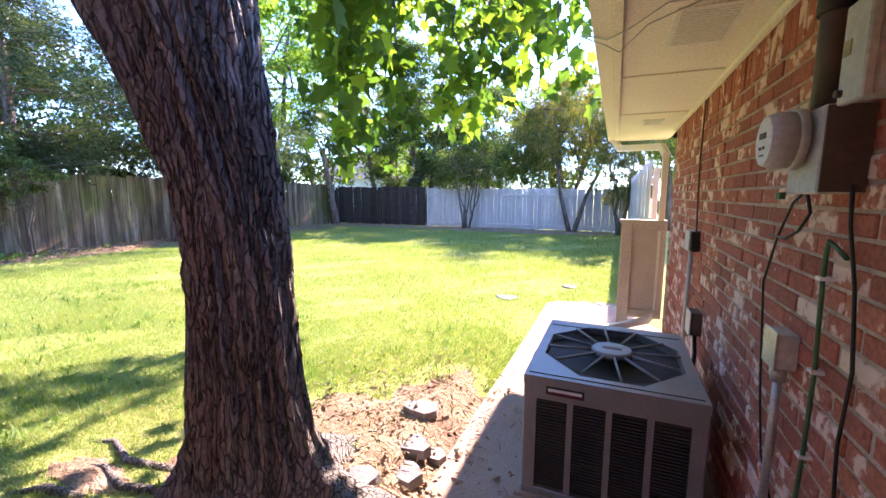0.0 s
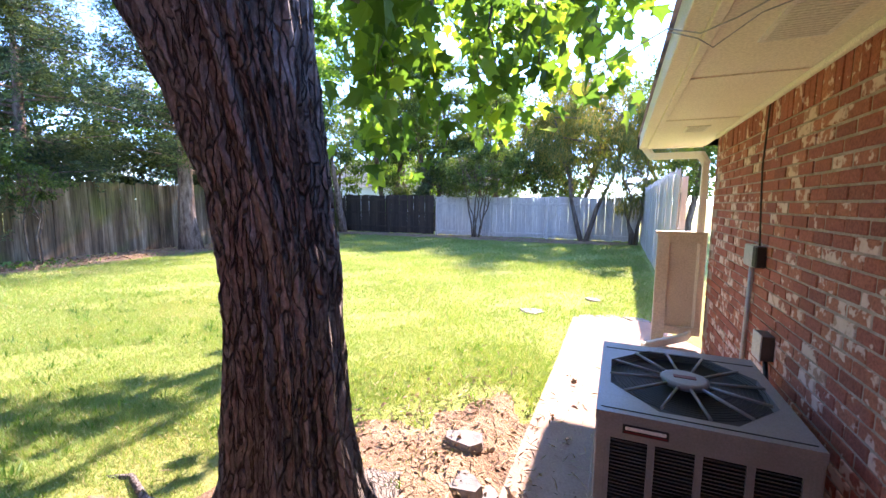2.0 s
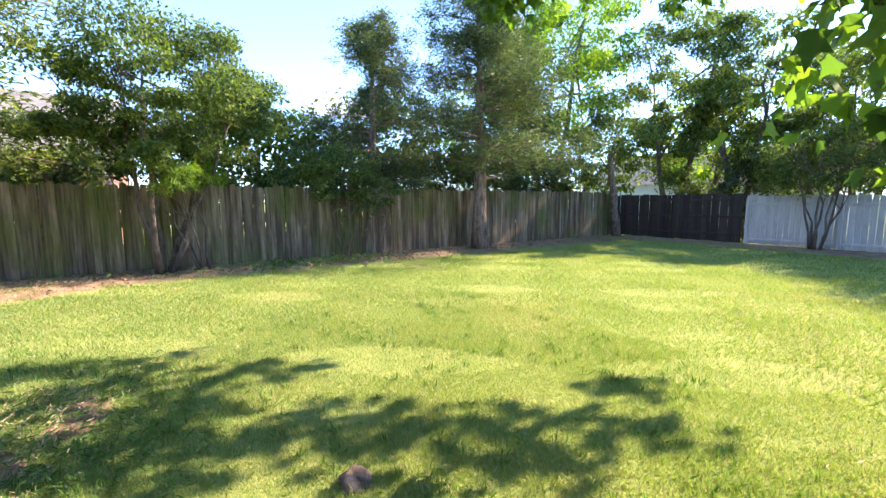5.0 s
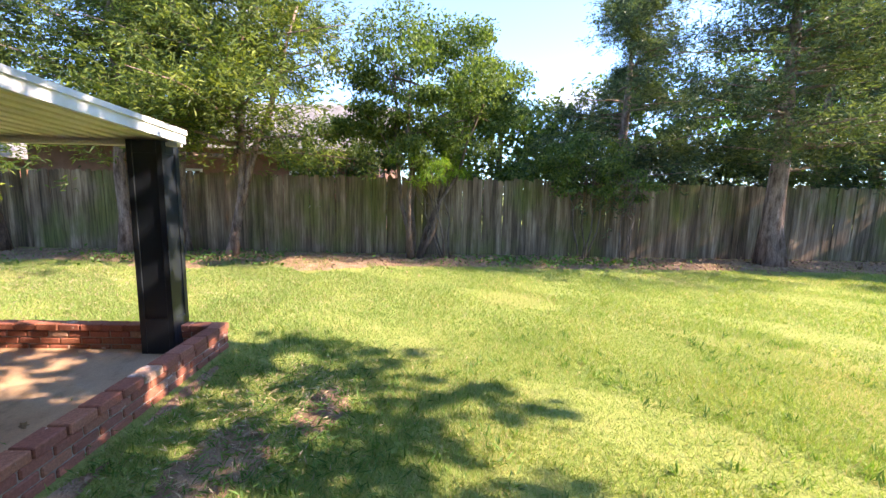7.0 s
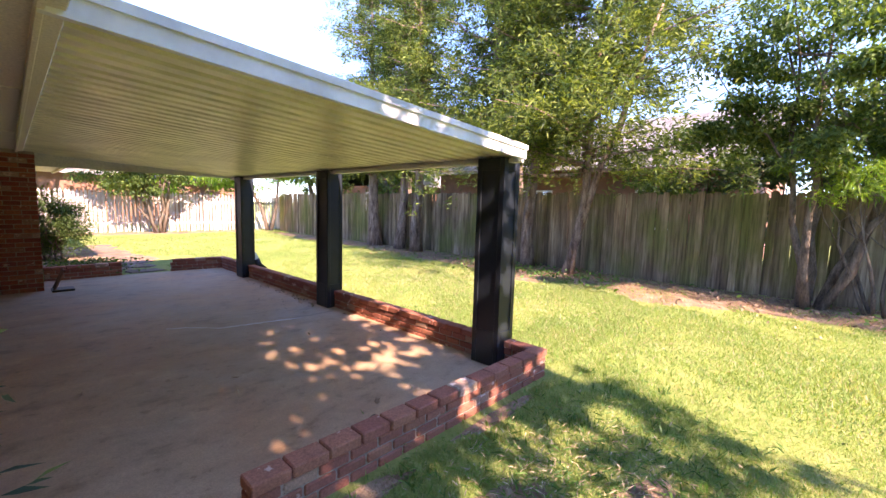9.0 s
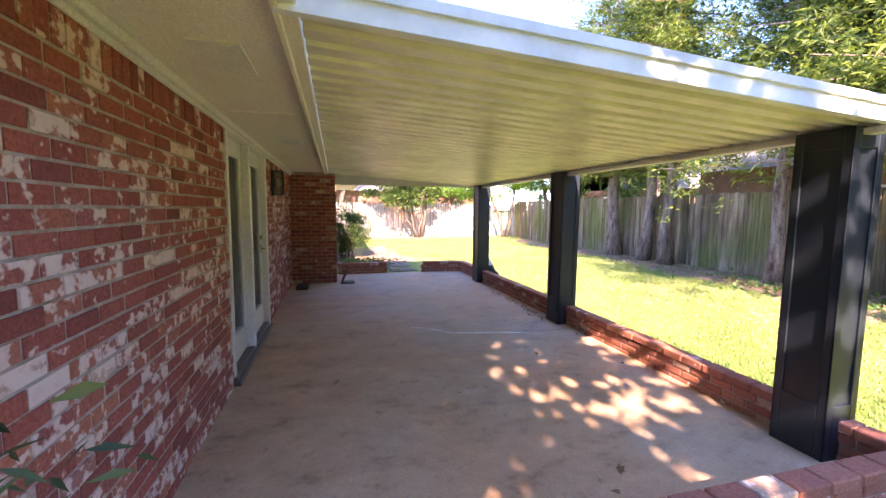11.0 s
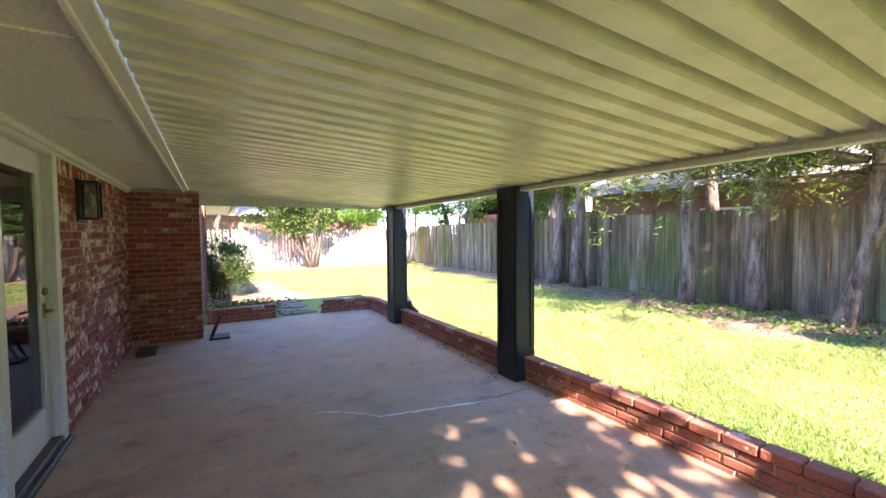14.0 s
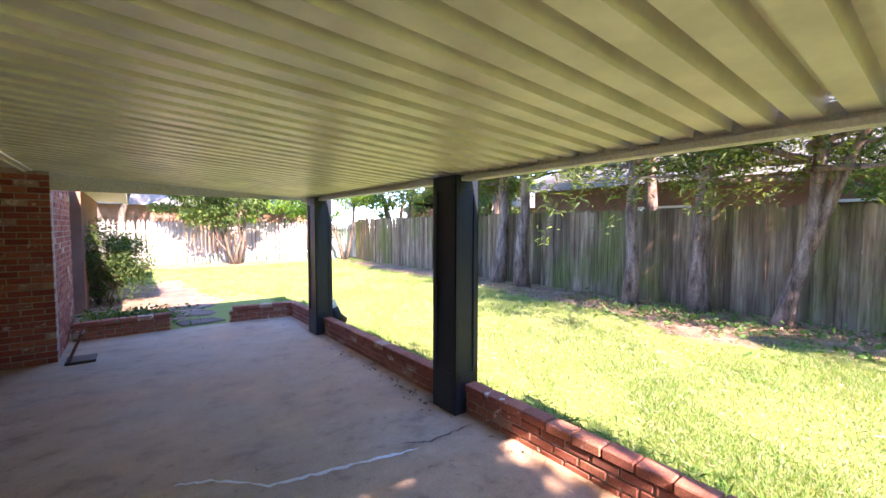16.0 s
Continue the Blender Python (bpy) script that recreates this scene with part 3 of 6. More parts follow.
def patio_roof():
    pitch, prof = 0.152, [(0.0, 0.0), (0.090, 0.002), (0.102, 0.068), (0.140, 0.068), (0.152, 0.0)]
    ys = []
    y = ROOF_Y0
    while y > ROOF_Y1:
        for s, h in prof[:-1]:
            if y - s > ROOF_Y1:
                ys.append((y - s, h))
        y -= pitch
    ys.append((ROOF_Y1, 0.0))
    v, f = [], []
    for y, h in ys:
        for x in (ROOF_X0, ROOF_X1):
            v.append((x, y, roof_z(x) + h))
    n = len(ys)
    for y, h in ys:
        for x in (ROOF_X0, ROOF_X1):
            v.append((x, y, roof_z(x) + h + 0.006))
    for i in range(n - 1):
        a = 2 * i
        f.append((a, a + 1, a + 3, a + 2))
        f.append((2 * n + a, 2 * n + a + 2, 2 * n + a + 3, 2 * n + a + 1))
    ob = np_mesh("ceiling_patio", v, f, M_ROOFPAN)
    return tagged(ob, "cream ribbed metal patio ceiling sloping from the house", "ceiling", kind="structure")


patio_roof()
bm = bmesh.new()
for x0, x1 in ((ROOF_X0 + 0.08, ROOF_X1 - 0.01),):
    vs = []
    for y in (ROOF_Y0 + 0.05, ROOF_Y0 + 0.012):
        for x, dz in ((x0, -0.03), (x0, 0.075), (x1, 0.075), (x1, -0.03)):
            vs.append(bm.verts.new((x, y, roof_z(x) + dz)))
    for q in ((0, 1, 2, 3), (4, 7, 6, 5), (0, 4, 5, 1), (1, 5, 6, 2), (2, 6, 7, 3), (3, 7, 4, 0)):
        bm.faces.new([vs[i] for i in q])
    vs = []
    for y in (ROOF_Y0 + 0.065, ROOF_Y0 + 0.05):
        for x, dz in ((x0, 0.045), (x0, 0.085), (x1, 0.085), (x1, 0.045)):
            vs.append(bm.verts.new((x, y, roof_z(x) + dz)))
    for q in ((0, 1, 2, 3), (4, 7, 6, 5), (0, 4, 5, 1), (1, 5, 6, 2), (2, 6, 7, 3), (3, 7, 4, 0)):
        bm.faces.new([vs[i] for i in q])
bmesh.ops.recalc_face_normals(bm, faces=bm.faces)
tagged(part("trim_roof_edge", bm, M_FASCIA), "white metal edge of the patio roof", "trim", kind="structure")
ze = roof_z(ROOF_X1)
tagged(part("trim_gutter", boxes((ROOF_X1 - 0.05, ROOF_X1 + 0.0, ROOF_Y1, ROOF_Y0, ze - 0.055, ze + 0.06),
                                 (ROOF_X1 + 0.0, ROOF_X1 + 0.035, ROOF_Y1, ROOF_Y0, ze - 0.055, ze - 0.02), bevel=0.004), M_TRIM),
       "white metal gutter along the patio roof", "gutter", kind="structure")
tagged(part("trim_roof_end", boxes((ROOF_X1, ROOF_X0, ROOF_Y1 - 0.02, ROOF_Y1 - 0.004, ze - 0.02, 2.2)), M_TRIM), "white trim at the far roof end", "trim", kind="structure")

# eaves
tagged(part("ceiling_eave_patio", boxes((PX - 0.62, PX + 0.02, -8.3, 0.05, WZ, WZ + 0.03)), M_SOFFIT), "cream painted eave soffit over the patio", "soffit", kind="structure")
tagged(part("ceiling_eave_side", boxes((-0.03, WX + 0.02, -0.6, 6.3, WZ, WZ + 0.03)), M_SOFFIT), "cream painted eave soffit with a vent", "soffit", kind="structure")
tagged(part("trim_eave_patio", boxes((PX - 0.70, PX - 0.62, -8.3, 0.05, WZ - 0.025, WZ + 0.15), (PX - 0.645, PX - 0.62, -8.3, 0.05, WZ - 0.04, WZ - 0.025), bevel=0.004), M_SOFFIT), "cream fascia board", "trim", kind="structure")
tagged(part("trim_eave_side", boxes((-0.11, -0.03, -0.6, 6.3, WZ - 0.012, WZ + 0.14), (-0.03, 0.012, -0.6, 6.3, WZ - 0.03, WZ - 0.004), (-0.03, WX, 6.3, 6.34, WZ - 0.012, WZ + 0.14), bevel=0.004), M_SOFFIT), "cream fascia board under the gutter", "trim", kind="structure")
tagged(part("trim_crown_patio", boxes((PX - 0.05, PX - 0.004, -8.3, -0.65, WZ - 0.05, WZ - 0.003), (PX - 0.028, PX - 0.004, -8.3, -0.65, WZ - 0.075, WZ - 0.05), bevel=0.006), M_TRIM), "white moulding where wall meets soffit", "trim", kind="structure")
tagged(part("trim_crown_side", boxes((WX - 0.035, WX - 0.004, -0.6, 5.48, WZ - 0.035, WZ - 0.003), bevel=0.006), M_SOFFIT), "cream moulding where wall meets soffit", "trim", kind="structure")
for y in (3.25, 4.5):
    tagged(part("trim_soffit_batten", boxes((0.02, WX - 0.04, y, y + 0.05, WZ - 0.008, WZ + 0.002)), M_SOFFIT), "flat cream batten over a soffit joint", "trim", kind="structure")
for y in (-3.35, -5.9):
    tagged(part("trim_soffit_batten", boxes((PX - 0.62, PX - 0.055, y, y + 0.045, WZ - 0.008, WZ + 0.002)), M_SOFFIT), "flat cream batten over a soffit joint", "trim", kind="structure")

# roof of the house, over the walls
bm = bmesh.new()
def roof_face(*pts):
    bm.faces.new([bm.verts.new(p) for p in pts])
roof_face((-0.13, 6.36, 2.27), (-0.13, 0.1, 2.27), (6, 0.1, 4.4), (6, 6.36, 4.4))
roof_face((-3.50, 0.1, 2.27), (-3.50, -15, 2.27), (6, -15, 5.4), (6, 0.1, 5.4))
roof_face((-0.13, 6.36, 2.13), (-0.13, 6.36, 2.27), (6, 6.36, 4.4), (6, 6.36, 2.13))
roof_face((-3.50, 0.1, 2.13), (-3.50, 0.1, 2.27), (6, 0.1, 5.4), (6, 0.1, 2.13))
roof_face((6, 6.4, 0), (6, 6.4, 4.4), (6, -15, 5.4), (6, -15, 0))
bmesh.ops.solidify(bm, geom=bm.faces[:], thickness=0.03)
tagged(part("roof_house", bm, M_SHINGLE_DARK), "brown shingle roof of the house", "roof", kind="structure")

brick_wall("wall_side", (WX, -0.6, 0), (0, 1, 0), (-1, 0, 0), 6.1, WZ, (2.1, 3.8), "red brick wall with white mortar smears", material=M_BRICK_SIDE, z0=-0.128)
brick_wall("wall_jog", (PX + 0.2, -0.6, 0), (1, 0, 0), (0, 1, 0), 3.16, WZ, (9, 9), "red brick wall round the corner")
brick_wall("wall_patio", (PX, -0.6, 0), (0, -1, 0), (-1, 0, 0), 7.7, WZ, (1.1, 2.95), "red brick patio wall with white mortar smears", skip=((3.02, 4.82),))
brick_wall("wall_wing", (PX, -8.3, 0), (-1, 0, 0), (0, 1, 0), 0.82, WZ, (0, 1), "dark shaded brick end of the house wing", soldier=False, material=M_BRICK_PLAIN)
brick_wall("wall_wing_side", (PX - 0.82, -8.502, 0), (0, -1, 0), (-1, 0, 0), 1.6, WZ + 0.1, (9, 9), "brick side of the house wing", soldier=False, material=M_BRICK_PLAIN)
brick_wall("wall_north_end", (WX, 5.5, 0), (1, 0, 0), (0, 1, 0), 4.0, WZ, (9, 9), "brick north end of the house", soldier=False)

# low brick curbs round the patio
CT = 0.25


def low_wall(name, a, b, width, label, cap=True):
    """A two-course curb with a row of cap bricks laid across it."""
    a, b = Vector((*a, 0)), Vector((*b, 0))
    d = (b - a).normalized()
    n = Vector((-d.y, d.x, 0))
    length, ang = (b - a).length, math.atan2(d.y, d.x)
    bm = boxes((0.006, length - 0.006, -width / 2 + 0.016, width / 2 - 0.016, -0.05, CT - 0.075))
    wall = part(name, bm, M_MORTAR)
    wall.matrix_world = Matrix.LocRotScale(a, Euler((0, 0, ang)), None)
    tagged(wall, label, "low wall", kind="structure")
    rnd, cache = random.Random(name), {}

    def put(s, off, z, l, w, h, tilt):
        key = (round(l, 2), w, h)
        if key not in cache:
            bm = bmesh.new()
            box(bm, -l / 2, l / 2, -w / 2, w / 2, -h / 2, h / 2, 0.007)
            me = bpy.data.meshes.new("brick")
            bm.to_mesh(me)
            bm.free()
            me.materials.append(M_BRICK_CURB)
            cache[key] = me
        ob = new("brick", cache[key])
        ob.parent = wall
        ob.matrix_basis = Matrix.LocRotScale((s, off, z), Euler((rnd.uniform(-tilt, tilt), rnd.uniform(-tilt, tilt), rnd.uniform(-tilt, tilt))), None)

    for row in range(3):
        s = -(row % 2) * 0.106
        while s < length - 0.03:
            p, q = max(s, 0), min(s + BL, length)
            if q - p > 0.04:
                put((p + q) / 2, 0.0, -0.01 + row * 0.0665 + 0.0565 / 2, q - p, width - 0.008, 0.0565, 0.01)
            s += BL + JT
    s, step = 0.0, (0.197 if cap else BL + JT)
    while s < length - 0.05:
        l = min(step - 0.009, length - s)
        put(s + l / 2, rnd.uniform(-0.004, 0.004), CT - 0.033, l, width + 0.012, 0.062, 0.015)
        s += step
    return wall


low_wall("wall_low_front", (-6.48, -1.40), (-3.93, -1.40), 0.115, "low red brick curb across the patio front")
low_wall("wall_low_west", (-6.425, -1.46), (-6.425, -9.12), 0.11, "low red brick curb along the patio")
low_wall("wall_low_end", (-6.48, -9.2), (-5.47, -9.32), 0.115, "low red brick planter edge at the patio end")
low_wall("wall_planter", (-4.68, -9.36), (-3.62, -9.30), 0.115, "low red brick planter edge beside the wing")


# ---- columns ----
def column(y):
    x0, x1, y1 = -6.50, -6.26, y - 0.30
    top = roof_z(-6.45) - 0.004
    base = thing("column", ((x0 + x1) / 2, y - 0.15, 0.012), "dark navy painted square panelled patio column", "column", "patio columns")
    cx, cy = -(x0 + x1) / 2, -(y - 0.15)
    loc = Matrix.Translation((cx, cy, -0.012))

    def add(name, bm):
        bmesh.ops.transform(bm, matrix=loc, verts=bm.verts)
        part(name, bm, M_COLUMN, base)

    add("shaft", boxes((x0 + 0.012, x1 - 0.012, y1 + 0.012, y - 0.012, 0.012, top)))
    for nx, ny in ((1, 0), (-1, 0), (0, 1), (0, -1)):
        bm = bmesh.new()
        w = 0.30 if nx else 0.24
        for a, b, lo, hi in ((0, 0.05, 0.012, top), (w - 0.05, w, 0.012, top), (0.05, w - 0.05, 0.012, 0.34), (0.05, w - 0.05, top - 0.11, top)):
            if nx:
                xf = x1 if nx > 0 else x0 + 0.012
                box(bm, xf - 0.012, xf, y1 + a, y1 + b, lo, hi, 0.003)
            else:
                yf = y if ny > 0 else y1 + 0.012
                box(bm, x0 + a, x0 + b, yf - 0.012, yf, lo, hi, 0.003)
        add("panel_frame", bm)
    return base


for y in (-1.72, -4.62, -7.66):
    column(y)


def downspout(points, label, material=None, boot=None):
    base = thing("downspout", points[-1], label, "downspout")
    off = Vector(points[-1])
    bm = bmesh.new()
    pts = [Vector(p) - off for p in points]
    for a, b in zip(pts, pts[1:]):
        d = (b - a)
        m = Matrix.Translation((a + b) / 2) @ d.to_track_quat("Z", "Y").to_matrix().to_4x4()
        v = bmesh.ops.create_cube(bm, size=1, matrix=m @ Matrix.Diagonal((0.062, 0.075, d.length + 0.05, 1)))["verts"]
    bmesh.ops.bevel(bm, geom=bm.edges[:], offset=0.008, segments=2, affect="EDGES")
    part("pipe", bm, material or M_TRIM, base)
    if boot:
        bm = tube([Vector(p) - off for p in boot], [0.06, 0.075, 0.07], 12)
        part("boot", bm, M_BLACK, base, "black corrugated drain boot")
    return base


for y in (-2.09, -8.03):
    downspout([(-6.58, y, 1.85), (-6.58, y, 0.48), (-6.68, y - 0.02, 0.33), (-6.68, y - 0.02, 0.26)], "white metal downspout beside a patio column",
              boot=[(-6.68, y - 0.02, 0.30), (-6.72, y - 0.02, 0.16), (-6.84, y - 0.02, 0.06)])
downspout([(-0.05, 6.2, 2.12), (0.03, 6.12, 2.0), (0.46, 5.62, 1.95), (0.50, 5.58, 1.86), (0.50, 5.58, 0.10), (0.42, 5.52, 0.01), (0.02, 5.2, -0.04)],
          "cream metal downspout turning out at its foot", M_SOFFIT)


# ---- fences ----
def board_mesh(w, h, t, shape, material):
    """One fence board: flat top, dog-eared or pointed."""
    bm = bmesh.new()
    if shape == "flat":
        out = [(-w / 2, 0), (w / 2, 0), (w / 2, h), (-w / 2, h)]
    elif shape == "ear":
        out = [(-w / 2, 0), (w / 2, 0), (w / 2, h - 0.03), (w / 2 - 0.03, h), (-w / 2 + 0.03, h), (-w / 2, h - 0.03)]
    else:
        out = [(-w / 2, 0), (w / 2, 0), (w / 2, h - 0.12), (w * 0.28, h - 0.07), (0, h), (-w * 0.28, h - 0.07), (-w / 2, h - 0.12)]
    front = [bm.verts.new((x, -t / 2, z)) for x, z in out]
    back = [bm.verts.new((x, t / 2, z)) for x, z in out]
    bm.faces.new(front)
    bm.faces.new(back[::-1])
    for i in range(len(out)):
        j = (i + 1) % len(out)
        bm.faces.new((front[j], front[i], back[i], back[j]))
    me = bpy.data.meshes.new("board")
    bm.to_mesh(me)
    bm.free()
    me.materials.append(material)
    return me


def fence(name, a, b, height, width, gap, material, label, shape="ear", ragged=0.04, lean=0.012, posts=2.44, rails=(0.3, 1.0, 1.6), front=1, rail_front=False, seed=3, step=0.0):
    """Upright boards on rails and posts from a to b; front: the side on which the boards stand."""
    rnd = random.Random(seed)
    a, b = Vector((*a, 0)), Vector((*b, 0))
    d = (b - a).normalized()
    length, ang = (b - a).length, math.atan2(d.y, d.x)
    base = thing(name, a, label, "fence")
    base.rotation_euler = (0, 0, ang)
    pool = [board_mesh(width * rnd.uniform(0.97, 1.03), height + rnd.uniform(-ragged, ragged), 0.018, shape, material) for _ in range(6)]
    s = width / 2
    while s < length:
        ob = new("board", rnd.choice(pool))
        ob.parent = base
        ob.matrix_basis = Matrix.LocRotScale((s, front * -0.03 + rnd.uniform(-0.006, 0.006), 0.02 + rnd.uniform(-0.02, 0.02) + step * math.sin(s * 0.9)),
                                             Euler((rnd.uniform(-lean, lean), rnd.uniform(-lean, lean), rnd.uniform(-lean, lean) * 2)), None)
        s += width + gap * rnd.uniform(0.3, 1.7)
    off = -0.055 * front if rail_front else 0.0
    for z in rails:
        part("rail", boxes((0, length, off - 0.018 + 0.0, off + 0.018, z, z + 0.085), bevel=0.004), material, base)
    s = 0.05
    k = 0
    while s < length + 0.1 and k < 40:
        o = 0.065 * front if not rail_front else -0.075 * front
        part("post", boxes((s - 0.045, s + 0.045, o - 0.04, o + 0.04, -0.1, height - 0.1), bevel=0.005), material, base)
        s, k = s + posts, k + 1
    return base


FX = -12.65
fence("wooden_fence", (FX, 16.9), (FX, -19.8), 1.86, 0.124, -0.001, M_WOOD, "tall weathered grey-brown cedar board fence", "ear", 0.035, front=-1, rails=(0.35, 1.0, 1.55))
fence("dark_fence", (FX, 17.05), (-7.85, 17.25), 1.72, 0.14, 0.004, M_DARKWOOD, "dark stained board fence with rails and posts showing", "flat", 0.02, rail_front=True, seed=5, front=1, rails=(0.25, 0.9, 1.5))
fence("white_fence", (-7.8, 17.3), (0.45, 17.6), 1.66, 0.15, 0.003, M_WHITEWOOD, "white painted board fence with rails showing", "flat", 0.015, rail_front=True, posts=2.4, rails=(0.12, 1.35), seed=7, lean=0.004)
fence("white_picket_fence", (0.52, 17.5), (0.52, 7.4), 1.95, 0.13, 0.012, M_WHITEWOOD, "tall white pointed picket fence", "point", 0.02, seed=9, lean=0.006, front=1)
fence("pale_picket_fence", (-13.2, -21.0), (1.5, -21.6), 1.75, 0.1, 0.035, M_PALEWOOD, "sunlit pale wooden picket fence", "point", 0.03, seed=11, front=-1, rails=(0.35, 1.3))

# beige gate panel by the corner of the house
gate = thing("gate_panel", (0.36, 5.56, 0.0), "beige painted wooden gate panel beside the house corner", "gate")
part("panel", boxes((-0.16, 0.2, -0.01, 0.02, 0.1, 1.06), bevel=0.003), M_BEIGE, gate)
for x0, x1, z0, z1 in ((-0.26, -0.14, -0.12, 1.13), (-0.14, 0.2, 0.03, 0.12), (-0.14, 0.2, 1.03, 1.12), (0.14, 0.2, 0.12, 1.03)):
    part("rail", boxes((x0, x1, -0.035, 0.03, z0, z1), bevel=0.004), M_BEIGE, gate)
part("cap", boxes((-0.28, 0.2, -0.05, 0.045, 1.12, 1.15), bevel=0.004), M_BEIGE, gate)


# ---- trees ----
def tree_base(name, x, y, label, category="tree"):
    return thing(name, (x, y, 0), label, category)


def conifer(x, y, h, crown_r, crown_z, trunk_r, n, leaf, label, lean=(0, 0), seed=1, fork=False, size=0.135, bark=None, droop=0.1):
    """A juniper: shaggy trunk, whorls of limbs, sprays along them."""
    rnd, rs = random.Random(seed), np.random.RandomState(seed)
    t = tree_base("juniper_tree", x, y, label)
    top = Vector((lean[0], lean[1], h * 0.95))
    stem = bent((0, 0, -0.05), top, 9, 0.05, rnd)
    if fork:
        stem = [Vector(p) for p in ((0, 0, -0.05), (0.02, 0.10, 0.5), (0.05, 0.25, 1.1), (0.06, 0.34, 1.6), (0.08, 0.36, 2.3), (0.1, 0.40, 3.2), (0.14, 0.46, 4.3), (0.18, 0.54, 5.6), (0.2, 0.62, 6.8), (0.25, 0.75, 8.0))]
    trunk = tube(stem, [trunk_r * (1.35 if i == 0 else 1.0 - 0.85 * i / 9) for i in range(10)], 12, 0.25, seed)
    if fork:
        merge(trunk, tube(bent((0.04, 0.24, 1.05), (0.3, 1.7, h * 0.62), 6, 0.05, rnd), [trunk_r * 0.75, trunk_r * 0.65, trunk_r * 0.5, 0.07, 0.05, 0.03, 0.02], 9, 0.2, seed))
    part("trunk", trunk, bark or M_BARK_CEDAR, t)
    limbs, pts, dirs = bmesh.new(), [], []
    count = int(26 + h * 5)
    for i in range(count):
        f = (i + rnd.random()) / count
        z = crown_z + (h - crown_z) * f
        r = crown_r * (1.05 - f) ** 0.65 * rnd.uniform(0.55, 1.1) + 0.25
        w = rnd.uniform(0, 2 * math.pi)
        a = Vector((lean[0] * z / h, lean[1] * z / h, z))
        b = a + Vector((math.cos(w) * r, math.sin(w) * r, rnd.uniform(-0.25, 0.5)))
        line = bent(a, b, 4, 0.08, rnd, droop)
        merge(limbs, tube(line, [0.05 * (1.1 - f) + 0.012, 0.03, 0.02, 0.012, 0.006], 5, 0, i))
        tufts = max(3, int(2.0 * n / count / 18))
        m = tufts * 18
        k = rs.uniform(0.2, 1.05, tufts)
        base = np.array(a)[None] * (1 - k[:, None]) + np.array(b)[None] * k[:, None]
        base[:, 2] -= droop * k * k
        base += rs.normal(0, 1, (tufts, 3)) * (0.10 + 0.07 * r) * np.array([1, 1, 0.7])
        base = np.repeat(base, 18, axis=0) + rs.normal(0, 0.085, (m, 3))
        pts.append(base)
        g = np.tile(np.array((b - a).normalized()), (m, 1))
        dirs.append(g * 0.6 + np.array([0, 0, 0.25]))
    part("branchwork", limbs, bark or M_BARK_CEDAR, t)
    leaves("crown", np.concatenate(pts), size, SPRAY_LEAF, leaf, t, 0.0, seed, 0.4, np.concatenate(dirs))
    return t


def broadleaf(x, y, stems, h, crown, n, size, leaf, label, outline=DIAMOND_LEAF, seed=1, stem_r=0.05, name="tree", small=0.45, count=46, bark=None, droop=0.3, spread=0.6):
    """Stems from one foot that fan out into an uneven crown of clumps. crown: centre and radii."""
    rnd, rs = random.Random(seed), np.random.RandomState(seed)
    t = tree_base(name, x, y, label, "tree" if name.endswith("tree") else "shrub")
    (cx, cy, cz), radii = crown
    wood = bmesh.new()
    heads = []
    for i in range(stems):
        w = 2 * math.pi * i / max(stems, 1) + rnd.uniform(-0.4, 0.4)
        foot = (math.cos(w) * 0.05 * stems ** 0.5, math.sin(w) * 0.05 * stems ** 0.5, -0.05)
        head = (cx + math.cos(w) * radii[0] * spread * rnd.uniform(0.4, 1), cy + math.sin(w) * radii[1] * spread * rnd.uniform(0.4, 1), cz + radii[2] * rnd.uniform(-0.2, 0.5))
        line = bent(foot, head, 6, 0.05 + 0.01 * h, rnd)
        merge(wood, tube(line, [stem_r * (1.15 - 0.9 * k / 6) for k in range(7)], 8, 0.15, seed + i))
        for k in range(5):
            a = line[rnd.randint(3, 6)]
            b = cloud(rs, (cx, cy, cz), np.array(radii) * 0.85, 1)[0]
            merge(wood, tube(bent(a, b, 3, 0.08, rnd), [stem_r * 0.4, stem_r * 0.3, stem_r * 0.2, 0.006], 5, 0, k))
    part("trunk", wood, bark or M_BARK_THIN, t)
    leaves("crown", clumps(rs, (cx, cy, cz), radii, int(count * 1.3), int(n * 1.25), small), size, outline, leaf, t, droop, seed)
    return t


# the line of junipers in front of the wooden fence
conifer(-12.0, -3.9, 8.5, 3.2, 2.2, 0.12, 34000, M_JUNIPER, "forked leaning juniper with peeling bark by the fence", (0.3, 0.8), 21, True)
conifer(-12.26, -5.13, 8.8, 2.3, 2.5, 0.15, 17000, M_JUNIPER, "straight juniper with peeling bark by the fence", (0.1, 0.2), 22)
conifer(-12.0, -6.25, 8.6, 2.2, 2.5, 0.13, 17000, M_JUNIPER, "slim juniper with peeling bark by the fence", (-0.1, 0.1), 23)
conifer(-12.2, -9.2, 9.2, 2.2, 2.6, 0.16, 14875, M_JUNIPER, "juniper with reddish bark by the fence", (0.2, 0.3), 24)
conifer(-12.25, -10.1, 8.8, 2.1, 2.6, 0.16, 13812, M_JUNIPER, "juniper with dark bark by the fence", (-0.2, 0.2), 25)
conifer(-12.3, -11.5, 9.0, 2.3, 2.5, 0.2, 14875, M_JUNIPER, "pale-barked juniper by the fence", (0.1, -0.2), 26)
conifer(-11.85, 8.66, 8.2, 3.3, 2.2, 0.24, 36125, M_CEDARLEAF, "broad blue-green cedar with a bare lower trunk", (0.1, -0.3), 27, size=0.125)
